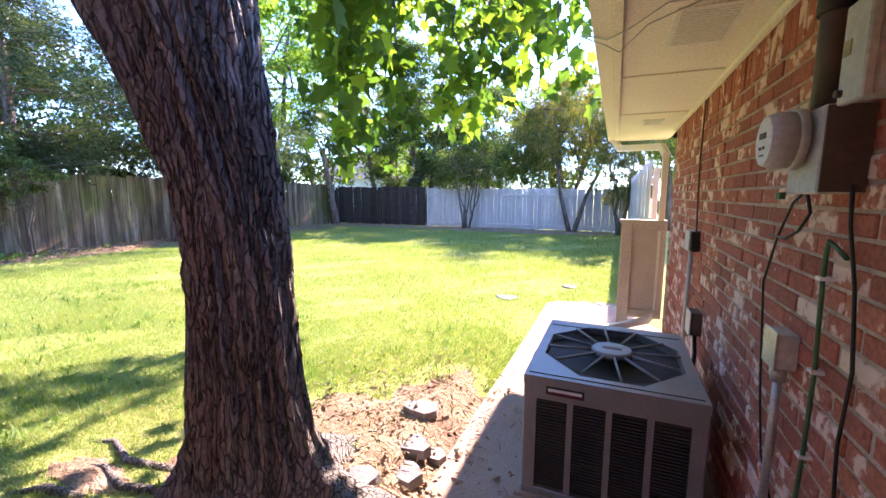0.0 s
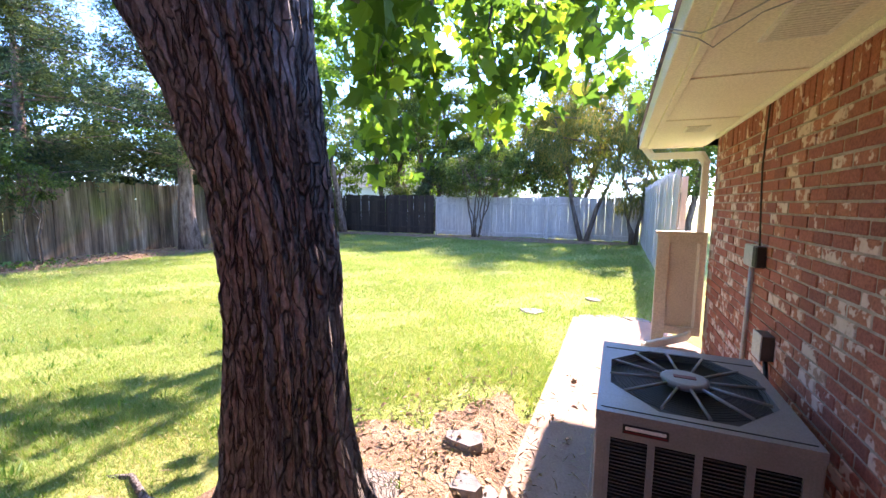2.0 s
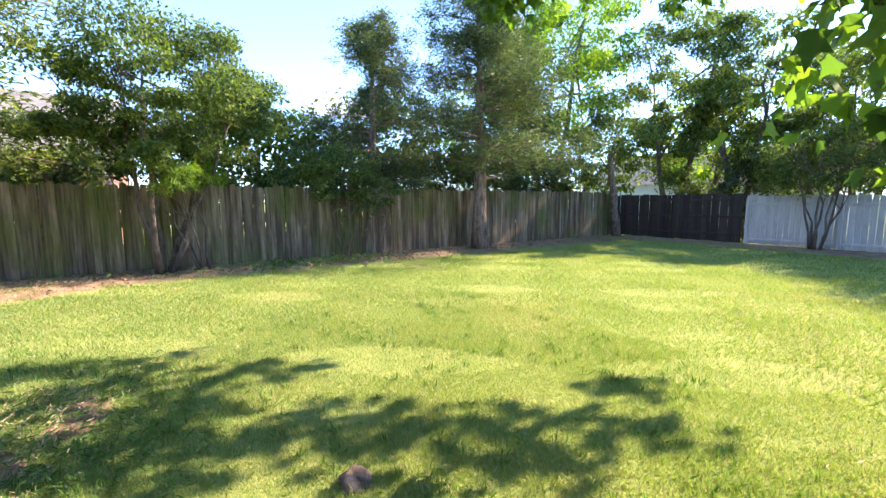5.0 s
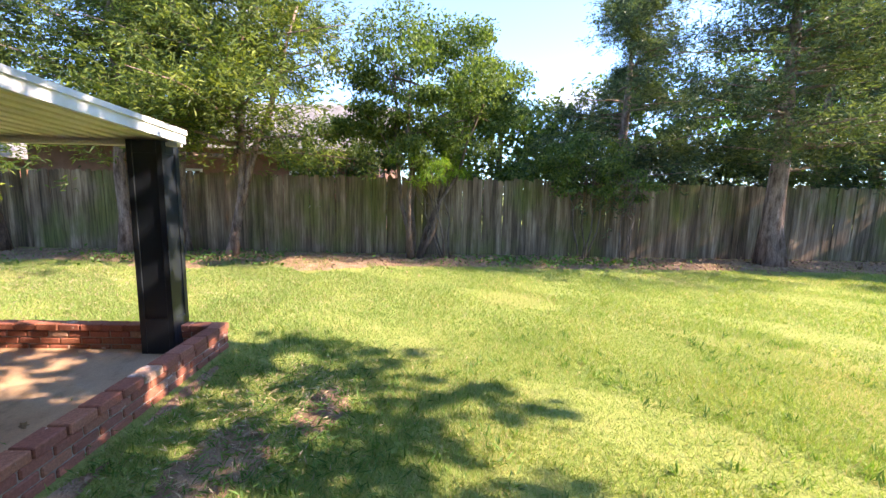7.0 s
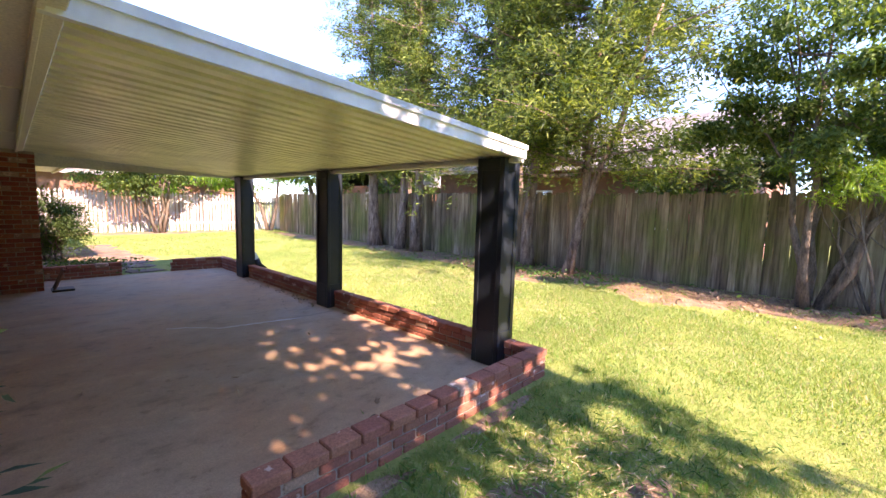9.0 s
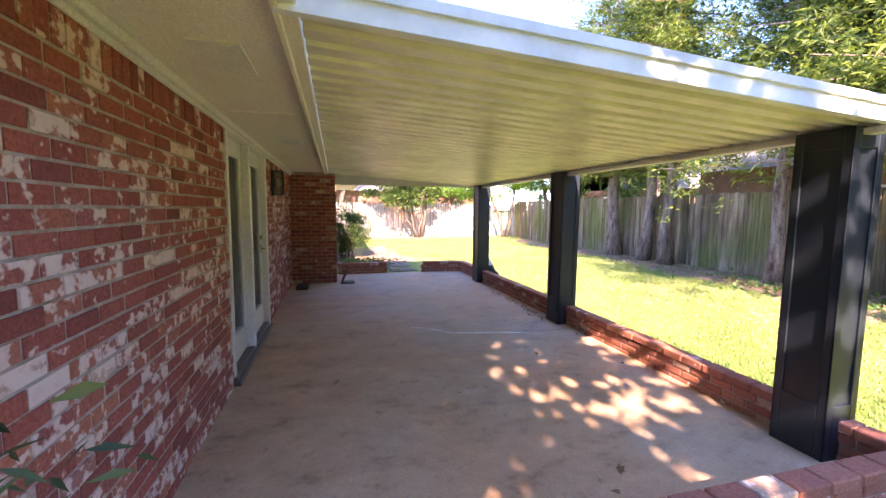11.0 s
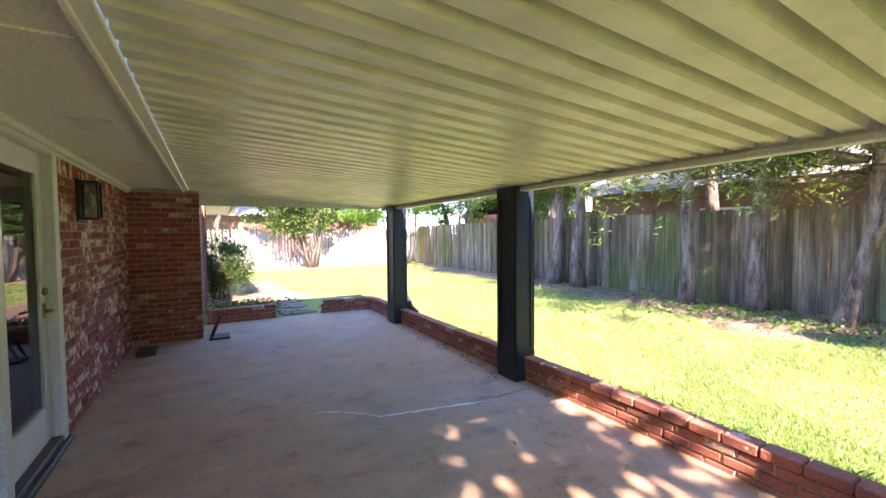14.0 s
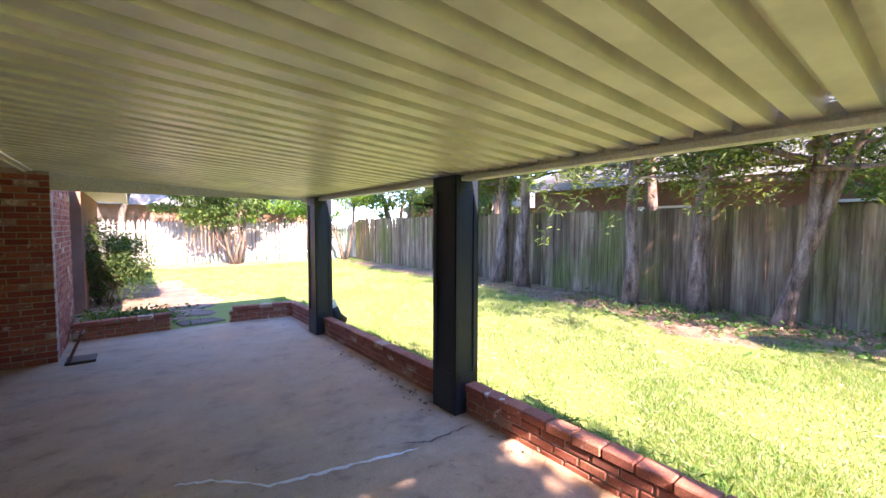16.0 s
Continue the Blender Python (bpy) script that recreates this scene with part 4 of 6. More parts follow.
conifer(-14.6, 6.2, 7.2, 3.0, 1.4, 0.2, 25500, M_CEDARLEAF, "dark blue-green cedar behind the fence", (0, 0), 28, size=0.14)
conifer(-14.8, 12.4, 7.6, 3.0, 1.6, 0.2, 21000, M_CEDARLEAF, "dark cedar behind the fence", (0, 0), 29, size=0.14)

broadleaf(-12.0, 0.25, 5, 4.5, ((0.0, 0.3, 3.7), (2.2, 2.6, 1.5)), 34000, 0.082, M_SHRUB, "multi-stemmed feathery tree by the wooden fence", seed=31, stem_r=0.06, small=0.5, count=60)
broadleaf(-12.1, 1.0, 4, 2.3, ((0.2, -0.4, 2.1), (0.8, 0.9, 0.5)), 2600, 0.13, M_LIME, "light green sapling growing against the fence", THIN_LEAF, 32, 0.025, "shrub_tree", 0.3, 16)
broadleaf(-12.2, 4.3, 4, 2.2, ((0, 0.0, 2.2), (0.7, 1.2, 0.75)), 4000, 0.09, M_SHRUB, "leggy shrub leaning on the fence", seed=33, stem_r=0.02, name="shrub", small=0.3, count=26)
broadleaf(-11.9, 5.2, 3, 1.8, ((0, 0.0, 1.8), (0.4, 0.6, 0.5)), 900, 0.08, M_SHRUB, "thin bare-stemmed sapling by the fence", seed=34, stem_r=0.02, name="shrub", small=0.25, count=10)
broadleaf(-15.5, 15.5, 2, 11, ((0, 0.0, 7.4), (3.8, 3.6, 4.4)), 24000, 0.17, M_LIME, "tall sunlit yellow-green tree behind the fence", seed=35, stem_r=0.16, small=0.8, count=70)
broadleaf(-11.6, 19.5, 2, 10, ((0, 0.0, 6.6), (3.2, 2.4, 4.2)), 19000, 0.15, M_SHRUB, "green tree in leaf behind the dark fence", seed=36, stem_r=0.13, small=0.7, count=60)
broadleaf(-8.8, 19.2, 2, 8, ((0, 0.0, 5.6), (2.6, 1.9, 3.6)), 16000, 0.14, M_SHRUB, "green tree behind the dark fence", seed=37, stem_r=0.12, small=0.6, count=56)
broadleaf(-5.75, 16.75, 7, 3.2, ((0, 0.1, 2.75), (1.7, 0.9, 1.2)), 9000, 0.09, M_SHRUB, "multi-stemmed crape myrtle in front of the white fence", seed=38, stem_r=0.035, small=0.4, count=46)
broadleaf(-5.4, 19.5, 3, 6, ((0, 0.0, 4.2), (2.6, 1.6, 2.7)), 14000, 0.12, M_SHRUB, "dense dark green tree behind the white fence", seed=39, stem_r=0.1, small=0.6, count=56)
broadleaf(-1.5, 16.9, 2, 4, ((0.0, 0.6, 4.2), (2.6, 1.5, 2.4)), 18000, 0.17, M_DRY, "drooping tree with yellowing narrow leaves", THIN_LEAF, 40, 0.09, small=0.6, count=56, droop=0.9)
broadleaf(0.2, 16.3, 3, 4, ((0.0, 0.3, 2.7), (1.2, 1.2, 1.6)), 8000, 0.16, M_DRY, "drooping willowy shrub with narrow yellowing leaves", THIN_LEAF, 41, 0.06, small=0.5, count=40, droop=1.0, name="shrub_tree")
broadleaf(2.2, 19.5, 2, 7, ((0.0, 0.0, 4.8), (2.8, 1.8, 2.9)), 13000, 0.14, M_SHRUB, "green tree beyond the picket fence", seed=42, stem_r=0.13, small=0.7, count=50)
broadleaf(-2.2, 21, 2, 8, ((0.0, 0.0, 5.0), (2.8, 1.8, 2.3)), 9000, 0.15, M_DRY, "tall thin-crowned tree behind the white fence", seed=43, stem_r=0.13, small=0.6, count=46)
broadleaf(-7.6, -20.3, 6, 4.5, ((0.3, 0.0, 3.4), (2.7, 2.0, 1.9)), 18000, 0.13, M_SHRUB, "round multi-stemmed tree before the pale fence", seed=44, stem_r=0.06, small=0.55, count=60)
broadleaf(-12.2, -20.1, 2, 5, ((0.3, 0.0, 3.4), (2.0, 1.8, 1.5)), 8000, 0.12, M_LIME, "light green tree in the fence corner", seed=45, stem_r=0.09, small=0.55, count=40)
broadleaf(-3.9, -12.4, 9, 1.3, ((0.0, 0.0, 0.85), (0.75, 0.85, 0.7)), 15000, 0.05, M_SHRUB, "rounded grey-green shrub beside the house wing", DIAMOND_LEAF, 46, 0.018, "shrub", 0.3, 46, droop=-0.4)
broadleaf(-14.9, -20, 2, 8, ((0.0, 0.0, 5.0), (2.8, 2.8, 2.6)), 9000, 0.16, M_SHRUB, "tree behind the wooden fence", seed=47, stem_r=0.13, small=0.7, count=46)
broadleaf(-3.5, -26, 2, 9, ((0.0, 0.0, 6.0), (4.2, 2.5, 2.6)), 11000, 0.18, M_SHRUB, "tall tree behind the pale fence", seed=48, stem_r=0.16, small=0.9, count=50)
conifer(-15.3, -7.5, 9.5, 3.0, 3.6, 0.2, 19125, M_JUNIPER, "tall juniper behind the fence", (0, 0), 49, size=0.14)
conifer(-15.6, -13.5, 9.5, 3.0, 3.4, 0.2, 13000, M_JUNIPER, "tall juniper behind the fence", (0, 0), 50, size=0.14)

# dark undergrowth that closes the view over the fence
for i, (x, y, h, m) in enumerate(((-14.3, 3.4, 3.0, M_SHRUB), (-14.4, 5.0, 3.2, M_CEDARLEAF), (-14.2, 7.4, 3.3, M_CEDARLEAF), (-14.4, 9.6, 3.2, M_CEDARLEAF), (-14.3, 11.8, 3.4, M_SHRUB),
                                  (-14.5, 13.8, 3.6, M_CEDARLEAF), (-14.2, 15.8, 3.4, M_SHRUB), (-11.0, 18.9, 2.9, M_SHRUB), (-14.6, -1.9, 3.4, M_SHRUB), (-14.4, -0.2, 3.2, M_CEDARLEAF), (-14.3, 1.6, 3.0, M_SHRUB), (-8.3, 18.8, 3.2, M_CEDARLEAF), (-3.4, 19.0, 3.4, M_SHRUB))):
    broadleaf(x, y, 5, h, ((0, 0, h * 0.62), (1.1, 1.5, h * 0.42)), 3800, 0.13, m, "dense dark shrub standing behind the fence", seed=240 + i, stem_r=0.03, name="shrub", small=0.4, count=34)

# leaning trunk in the corner of the fences
lean_tree = tree_base("leaning_tree", -12.35, 16.6, "leaning pale trunk in the fence corner")
part("trunk", tube(bent((0, 0, -0.05), (0.5, -1.4, 3.4), 6, 0.04, random.Random(5)), [0.2, 0.17, 0.15, 0.14, 0.12, 0.1, 0.08], 10, 0.2, 5), M_BARK_CEDAR, lean_tree)
leaves("crown", clumps(np.random.RandomState(51), (0.6, -1.6, 4.2), (1.8, 1.8, 1.3), 30, 5000, 0.5), 0.12, OVAL_LEAF, M_SHRUB, lean_tree, 0.3, 51)


# ---- the big maple ----
def maple():
    x, y = -1.45, 1.72
    rnd, rs = random.Random(77), np.random.RandomState(77)
    t = tree_base("maple_tree", x, y, "large maple with deeply furrowed bark and drooping leaves")
    # trunk with ridged bark: a ring mesh whose ridges run up and braid
    sides, levels = 190, 210
    zs = np.linspace(-0.1, 3.3, levels)
    ang = np.linspace(0, 2 * np.pi, sides, endpoint=False)
    v = np.zeros((levels, sides, 3))
    for i, z in enumerate(zs):
        flare = 0.20 * math.exp(-max(z, 0) / 0.14) + 0.085 * math.exp(-max(z, 0) / 0.42)
        swell = 0.13 * max(0.0, (z - 1.35) / 0.9) ** 1.6
        rad = 0.185 + flare + swell
        roots = 1 + 0.30 * math.exp(-max(z, 0) / 0.22) * np.sin(ang * 5 + 0.7) + 0.03 * np.sin(ang * 3 + z)
        up = max(0.0, (z - 1.15) / 0.9)
        cx, cy = -0.10 * up ** 1.5, -0.12 * up ** 1.5
        fork = 0.42 * max(0.0, (z - 2.1)) ** 1.2
        rx = (rad + 0.42 * flare * np.clip(np.cos(ang - 0.5), 0, 1) ** 2) * roots * (1 + 0.45 * fork * np.abs(np.cos(ang - 0.75)) ** 1.5)
        v[i, :, 0] = cx + rx * np.cos(ang)
        v[i, :, 1] = cy + rx * np.sin(ang)
        v[i, :, 2] = z
    for i in range(levels):
        for k in range(sides):
            a, z = ang[k], zs[i]
            w = noise.noise(Vector((math.cos(a) * 1.2, math.sin(a) * 1.2, z * 0.9))) * 0.55
            q = noise.noise(Vector((math.cos(a + w * 0.25) * 8.5, math.sin(a + w * 0.25) * 8.5, z * 1.5)))
            q2 = noise.noise(Vector((math.cos(a) * 15, math.sin(a) * 15, z * 3.2 + 9)))
            ridge = 0.046 * (1 - 2.2 * min(abs(q), 0.45)) + 0.012 * q2 - 0.02
            v[i, k, 0] += ridge * math.cos(a)
            v[i, k, 1] += ridge * math.sin(a)
    f = []
    for i in range(levels - 1):
        b = i * sides
        for k in range(sides):
            j = (k + 1) % sides
            f.append((b + k, b + j, b + sides + j, b + sides + k))
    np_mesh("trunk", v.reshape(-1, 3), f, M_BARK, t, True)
    # limbs over the trunk's fork
    limbs = bmesh.new()
    heads = [((-0.45, -0.4, 2.5), (-2.6, -0.8, 5.8), 0.24), ((0.0, 0.05, 2.5), (1.3, 1.6, 5.6), 0.22), ((-0.25, -0.1, 2.8), (-1.2, 2.6, 6.0), 0.2),
             ((-0.2, -0.35, 2.7), (-0.6, -2.6, 5.8), 0.18), ((0.0, 0.1, 2.4), (0.5, 2.4, 3.2), 0.05), ((-0.2, 0.1, 2.5), (-1.0, 2.6, 3.3), 0.05)]
    for i, (a, b, r) in enumerate(heads):
        merge(limbs, tube(bent(a, b, 6, 0.1, rnd), [r * (1.1 - 0.85 * k / 6) for k in range(7)], 12, 0.2, i))
    twig_ends = []
    for a, b in (((0.5, 1.3, 2.85), (0.35, 1.7, 1.95)), ((0.2, 1.2, 2.9), (0.05, 1.5, 1.75)), ((0.75, 1.9, 3.0), (0.75, 2.1, 2.2)), ((-0.2, 1.4, 2.9), (-0.2, 1.8, 2.1)),
                 ((0.9, 2.2, 3.0), (1.25, 2.2, 2.35)), ((0.4, 1.0, 2.8), (0.25, 0.95, 2.25)), ((1.2, 1.6, 3.2), (1.6, 1.7, 2.6)), ((0.5, 0.7, 2.9), (0.65, 0.6, 2.5)),
                 ((-0.6, 2.2, 3.1), (-0.9, 2.6, 2.2)), ((1.5, 2.6, 3.2), (1.7, 3.0, 2.5)), ((0.3, 2.6, 3.1), (0.4, 3.0, 2.2))):
        shift = Vector((-0.62, 0.28, 0.0))
        line = bent(Vector(a) + shift, Vector(b) + shift, 5, 0.05, rnd)
        merge(limbs, tube(line, [0.012, 0.01, 0.008, 0.006, 0.005, 0.004], 5, 0, 1))
        for p in line[1:]:
            for _ in range(9):
                twig_ends.append(np.array(p) + rs.normal(0, 0.13, 3))
    # unseen leaf clumps added up the sun's line to shade these ground spots
    shade_clumps = []
    for gx, gy in ((-5.7, -0.5), (-5.9, -0.1), (-5.5, 0.5), (-5.45, 1.15), (-6.3, 0.25), (-5.2, 0.1), (-4.1, 1.65), (-3.85, 1.9), (-3.9, 1.25), (-3.5, 2.1), (-3.2, 2.7), (-3.0, 2.95), (-3.4, 3.3),
                   (-4.3, 0.6), (-4.6, 0.05), (-4.85, -0.4), (-3.1, 2.1), (-4.4, 1.1), (-5.0, -0.9), (-5.8, -1.2), (-6.6, -0.9), (-4.2, 0.2), (-4.9, 0.4), (-6.4, -0.4),
                   (-4.25, -2.45), (-4.7, -3.05), (-3.75, -2.2), (-4.05, -1.75), (-5.0, -2.2), (-3.5, -2.9), (-4.0, -3.3), (-4.75, -1.8), (-3.3, -1.9), (-3.7, -3.8), (-4.6, -3.7), (-3.36, -2.45), (-6.1, -2.9), (-6.15, -2.4), (-6.1, -1.9), (-6.3, -1.6),
                   (-4.1, -4.05), (-4.4, -3.65), (-4.3, -3.1), (-3.65, -2.35), (-4.0, -2.2), (-3.85, -1.95), (-4.0, -3.5), (-4.5, -3.4), (-4.75, -3.5), (-4.95, -4.2), (-5.45, -4.15), (-5.9, -3.9), (-5.19, -3.83), (-5.25, -3.34), (-5.60, -3.18)):
        shade_clumps.append(cloud(rs, (gx + 1.27 - x, gy + 7.0 - y, 5.3), (0.38, 0.32, 0.26), 30, 0.1))
    # long limbs added to carry those shading clumps
    for b in ((-2.9, 5.0, 5.3), (-1.0, 6.6, 5.3), (-0.3, 8.0, 5.4)):
        merge(limbs, tube(bent((-0.25, 0.1, 2.9), b, 7, 0.12, rnd), [0.1, 0.09, 0.08, 0.065, 0.05, 0.035, 0.025, 0.015], 8, 0.1, 9))
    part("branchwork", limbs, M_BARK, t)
    leaves("outer_leaves", np.concatenate(shade_clumps), 0.17, MAPLE_LEAF, M_MAPLE, t, 0.4, 5, 0.3)
    leaves("hanging_leaves", twig_ends, 0.16, MAPLE_LEAF, M_MAPLE, t, 0.75, 3, 0.3)
    high = np.concatenate([clumps(rs, (-1.0, 1.6, 5.8), (3.4, 3.2, 1.8), 70, 6500, 0.6), clumps(rs, (0.0, 2.9, 3.7), (1.7, 1.4, 0.7), 26, 1500, 0.4),
                           clumps(rs, (-2.5, 2.2, 4.2), (1.8, 1.6, 0.9), 24, 1800, 0.45), clumps(rs, (-2.2, -1.0, 5.0), (2.2, 1.5, 1.0), 24, 2000, 0.5)])
    leaves("crown", high, 0.15, MAPLE_LEAF, M_MAPLE, t, 0.5, 4, 0.3)
    return t


maple()


# ---- houses beyond the fences, and far trees ----
def house(name, x0, x1, y0, y1, eave, ridge, along, wall_mat, roof_mat, label, windows=()):
    """A plain gabled house: four walls with gables, a roof with eaves, windows set in the walls."""
    h = thing(name, ((x0 + x1) / 2, (y0 + y1) / 2, 0), label, "house")
    o = Vector(((x0 + x1) / 2, (y0 + y1) / 2, 0))
    ax, ay = (x1 - x0) / 2, (y1 - y0) / 2
    part("wall", boxes((-ax, ax, -ay, ay, -0.1, eave)), wall_mat, h)
    bm = bmesh.new()
    e = 0.5
    if along == "y":
        prof = [(-ax - e, eave - 0.15), (0, ridge), (ax + e, eave - 0.15)]
        ends = [-ay - 0.3, ay + 0.3]
        rows = [[bm.verts.new((x, y, z)) for x, z in prof] for y in ends]
    else:
        prof = [(-ay - e, eave - 0.15), (0, ridge), (ay + e, eave - 0.15)]
        ends = [-ax - 0.3, ax + 0.3]
        rows = [[bm.verts.new((x, y, z)) for y, z in prof] for x in ends]
    for i in (0, 1):
        bm.faces.new((rows[0][i], rows[0][i + 1], rows[1][i + 1], rows[1][i]))
    bmesh.ops.solidify(bm, geom=bm.faces[:], thickness=0.14)
    part("roof", bm, roof_mat, h)
    for s in (-1, 1):
        bm = bmesh.new()
        if along == "y":
            tri = [(-ax, s * ay, eave), (ax, s * ay, eave), (0, s * ay, ridge - 0.2)]
        else:
            tri = [(s * ax, -ay, eave), (s * ax, ay, eave), (s * ax, 0, ridge - 0.2)]
        bm.faces.new([bm.verts.new(p) for p in tri])
        bmesh.ops.solidify(bm, geom=bm.faces[:], thickness=0.1)
        part("gable", bm, M_SIDING, h)
    for x, y, w, z0, z1 in windows:
        x, y = x - o.x, y - o.y
        g = part("window", boxes((x - 0.02, x + 0.03, y - w / 2, y + w / 2, z0, z1)), M_GLASS, h)
        part("frame", boxes((x, x + 0.05, y - w / 2 - 0.07, y - w / 2, z0, z1), (x, x + 0.05, y + w / 2, y + w / 2 + 0.07, z0, z1),
                            (x, x + 0.05, y - w / 2 - 0.07, y + w / 2 + 0.07, z1, z1 + 0.07), (x, x + 0.05, y - w / 2 - 0.07, y + w / 2 + 0.07, z0 - 0.07, z0)), M_TRIM, g)
    return h


house("neighbour_house", -27, -17.2, -13, -1.2, 3.0, 5.4, "y", M_FARBRICK, M_SHINGLE, "low brick house with a pale shingle roof", ((-17.2, -8, 1.4, 1.0, 2.1), (-17.2, -3.5, 1.4, 1.0, 2.1)))
house("gabled_house", -30, -20.0, -27, -17, 2.7, 5.0, "x", M_FARBRICK, M_SHINGLE, "brick house with a pale blue gable", ((-20.0, -22, 1.2, 1.1, 2.2),))
house("brick_house", -14, 4, -38, -29, 2.8, 5.2, "x", M_FARBRICK, M_SHINGLE, "sunlit orange brick house with a pale roof")
house("far_house", -22, -8, 27, 35, 2.7, 5.0, "x", M_SIDING, M_SHINGLE, "pale house beyond the trees")

for i, (x, y, h, r, m) in enumerate(((-20, 9, 7, 3.2, M_SHRUB), (-19, 15, 8, 3.4, M_LIME), (-17, 21, 8, 3.6, M_SHRUB), (-12.5, 24, 8, 3.4, M_LIME), (-7.5, 24, 8, 3.4, M_SHRUB),
                                     (-3, 25, 7, 3.2, M_SHRUB), (2.5, 25, 8, 3.4, M_SHRUB), (7, 22, 8, 3.2, M_SHRUB), (-18, -17, 8, 3.0, M_SHRUB),
                                     (-17.5, 3.0, 5.4, 2.6, M_SHRUB), (-18, -25, 8, 3.4, M_SHRUB), (-10.5, -25.5, 6.5, 3.0, M_LIME), (3.5, -24.5, 7, 3.2, M_SHRUB))):
    broadleaf(x, y, 2, h, ((0, 0, h * 0.6), (r, r, h * 0.42)), 5200, 0.23, m, "leafy tree standing beyond the fence", seed=200 + i, stem_r=0.15, small=0.85, count=46)

# eave of the wing beyond the patio
tagged(part("trim_wing_eave", boxes((-4.15, -3.6, -16, -10.2, 2.14, 2.18), (-4.22, -4.15, -16, -10.2, 2.10, 2.28), bevel=0.004), M_SOFFIT), "cream eave of the house wing", "soffit", kind="structure")
tagged(part("wall_wing_far", boxes((-3.6, -1.0, -16, -11.5, -0.05, 2.3)), M_FARBRICK), "brick wall of the house wing further back", "wall", kind="structure")


# ---- the cooling unit ----
def cooling_unit():
    x0, x1, y0, y1, z0, z1 = -0.348, 0.447, 2.39, 3.36, -0.098, 0.542
    o = Vector(((x0 + x1) / 2, (y0 + y1) / 2, z0))
    ac = thing("air_conditioner", o, "grey metal air conditioner with louvred sides and fan grille", "air conditioner")
    ax, ay, h = (x1 - x0) / 2, (y1 - y0) / 2, z1 - z0
    part("base_pan", boxes((-ax, ax, -ay, ay, 0, 0.05), bevel=0.006), M_AC, ac)
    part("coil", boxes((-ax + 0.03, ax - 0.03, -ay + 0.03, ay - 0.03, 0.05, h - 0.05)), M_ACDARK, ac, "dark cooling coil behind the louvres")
    for sx in (-1, 1):
        for sy in (-1, 1):
            px, py = sx * (ax - 0.025), sy * (ay - 0.025)
            part("corner_post", boxes((px - 0.024, px + 0.024, py - 0.024, py + 0.024, 0.05, h - 0.04), bevel=0.006), M_AC, ac)
    for face, half, fixed in (("front", ax, -ay), ("back", ax, ay), ("left", ay, -ax), ("right", ay, ax)):
        bm = bmesh.new()
        def bar(u0, u1, zz0, zz1, d0, d1):
            if face in ("front", "back"):
                s = 1 if face == "front" else -1
                box(bm, u0, u1, fixed + s * d0, fixed + s * d1, zz0, zz1, 0.0)
            else:
                s = 1 if face == "left" else -1
                box(bm, fixed + s * d0, fixed + s * d1, u0, u1, zz0, zz1, 0.0)
        bar(-half + 0.04, half - 0.04, h - 0.115, h - 0.04, 0.002, 0.02)
        panel = part("side_panel", bm, M_AC, ac)
        for k in range(5):
            bm = bmesh.new()
            u = -half + 0.05 + (2 * half - 0.1) * k / 4
            bar(u - 0.014, u + 0.014, 0.05, h - 0.115, 0.002, 0.02)
            part("panel_bar", bm, M_AC, panel)
        bm = bmesh.new()
        z = 0.065
        while z < h - 0.12:
            bar(-half + 0.05, half - 0.05, z, z + 0.004, 0.008, 0.026)
            z += 0.0165
        tagged(part("louvres", bm, M_LOUVRE_SHADED, ac), kind="stuff")
    # lid with an eight-sided opening
    bm = bmesh.new()
    t0, t1 = h - 0.045, h
    ring, outer = [], []
    n = 48
    for k in range(n):
        w = 2 * math.pi * k / n
        c, s = math.cos(w), math.sin(w)
        q = 1 / max(abs(c), abs(s))
        outer.append((c * q * ax, s * q * ay))
        r8 = 0.355 / max(math.cos((w + math.pi / 8) % (math.pi / 4) - math.pi / 8), 0.92)
        ring.append((c * r8 * 0.97, s * r8 * 1.13))
    vo, vi = [bm.verts.new((x, y, t1)) for x, y in outer], [bm.verts.new((x, y, t1)) for x, y in ring]
    wo, wi = [bm.verts.new((x, y, t0)) for x, y in outer], [bm.verts.new((x, y, t0)) for x, y in ring]
    for k in range(n):
        j = (k + 1) % n
        bm.faces.new((vo[k], vo[j], vi[j], vi[k]))
        bm.faces.new((vo[k], wo[k], wo[j], vo[j]))
        bm.faces.new((vi[k], vi[j], wi[j], wi[k]))
    bmesh.ops.recalc_face_normals(bm, faces=bm.faces)
    lid = part("lid", bm, M_AC, ac, "flat grey lid round the fan opening")
    part("lid_seam", boxes((-ax + 0.02, ax - 0.02, -ay + 0.035, -ay + 0.041, h, h + 0.003)), M_ACDARK, lid)
    part("lid_seam", boxes((-ax + 0.02, ax - 0.02, ay - 0.12, ay - 0.112, h, h + 0.003)), M_ACDARK, lid)
    # near-black sheet stands in for shade down the fan opening
    part("fan_well", boxes((-0.33, 0.33, -0.38, 0.38, h - 0.16, h - 0.15)), M_ACDARK, ac, "near-black sheet painted as the shaded fan well")
    part("hub", tube([(0, 0, h - 0.012), (0, 0, h + 0.014), (0, 0, h + 0.02)], [0.11, 0.11, 0.095], 28), M_AC, ac, "round grey fan hub with a small badge")
    part("hub_badge", boxes((-0.05, 0.05, -0.018, 0.018, h + 0.02, h + 0.023)), M_RED, ac)
    for k in range(12):
        w = 2 * math.pi * (k + 0.25) / 12
        c, s = math.cos(w), math.sin(w)
        part("spoke", tube([(c * 0.1, s * 0.1, h + 0.004), (c * 0.35, s * 0.40, h + 0.004)], 0.0075, 6), M_AC, ac)
    grille = bmesh.new()
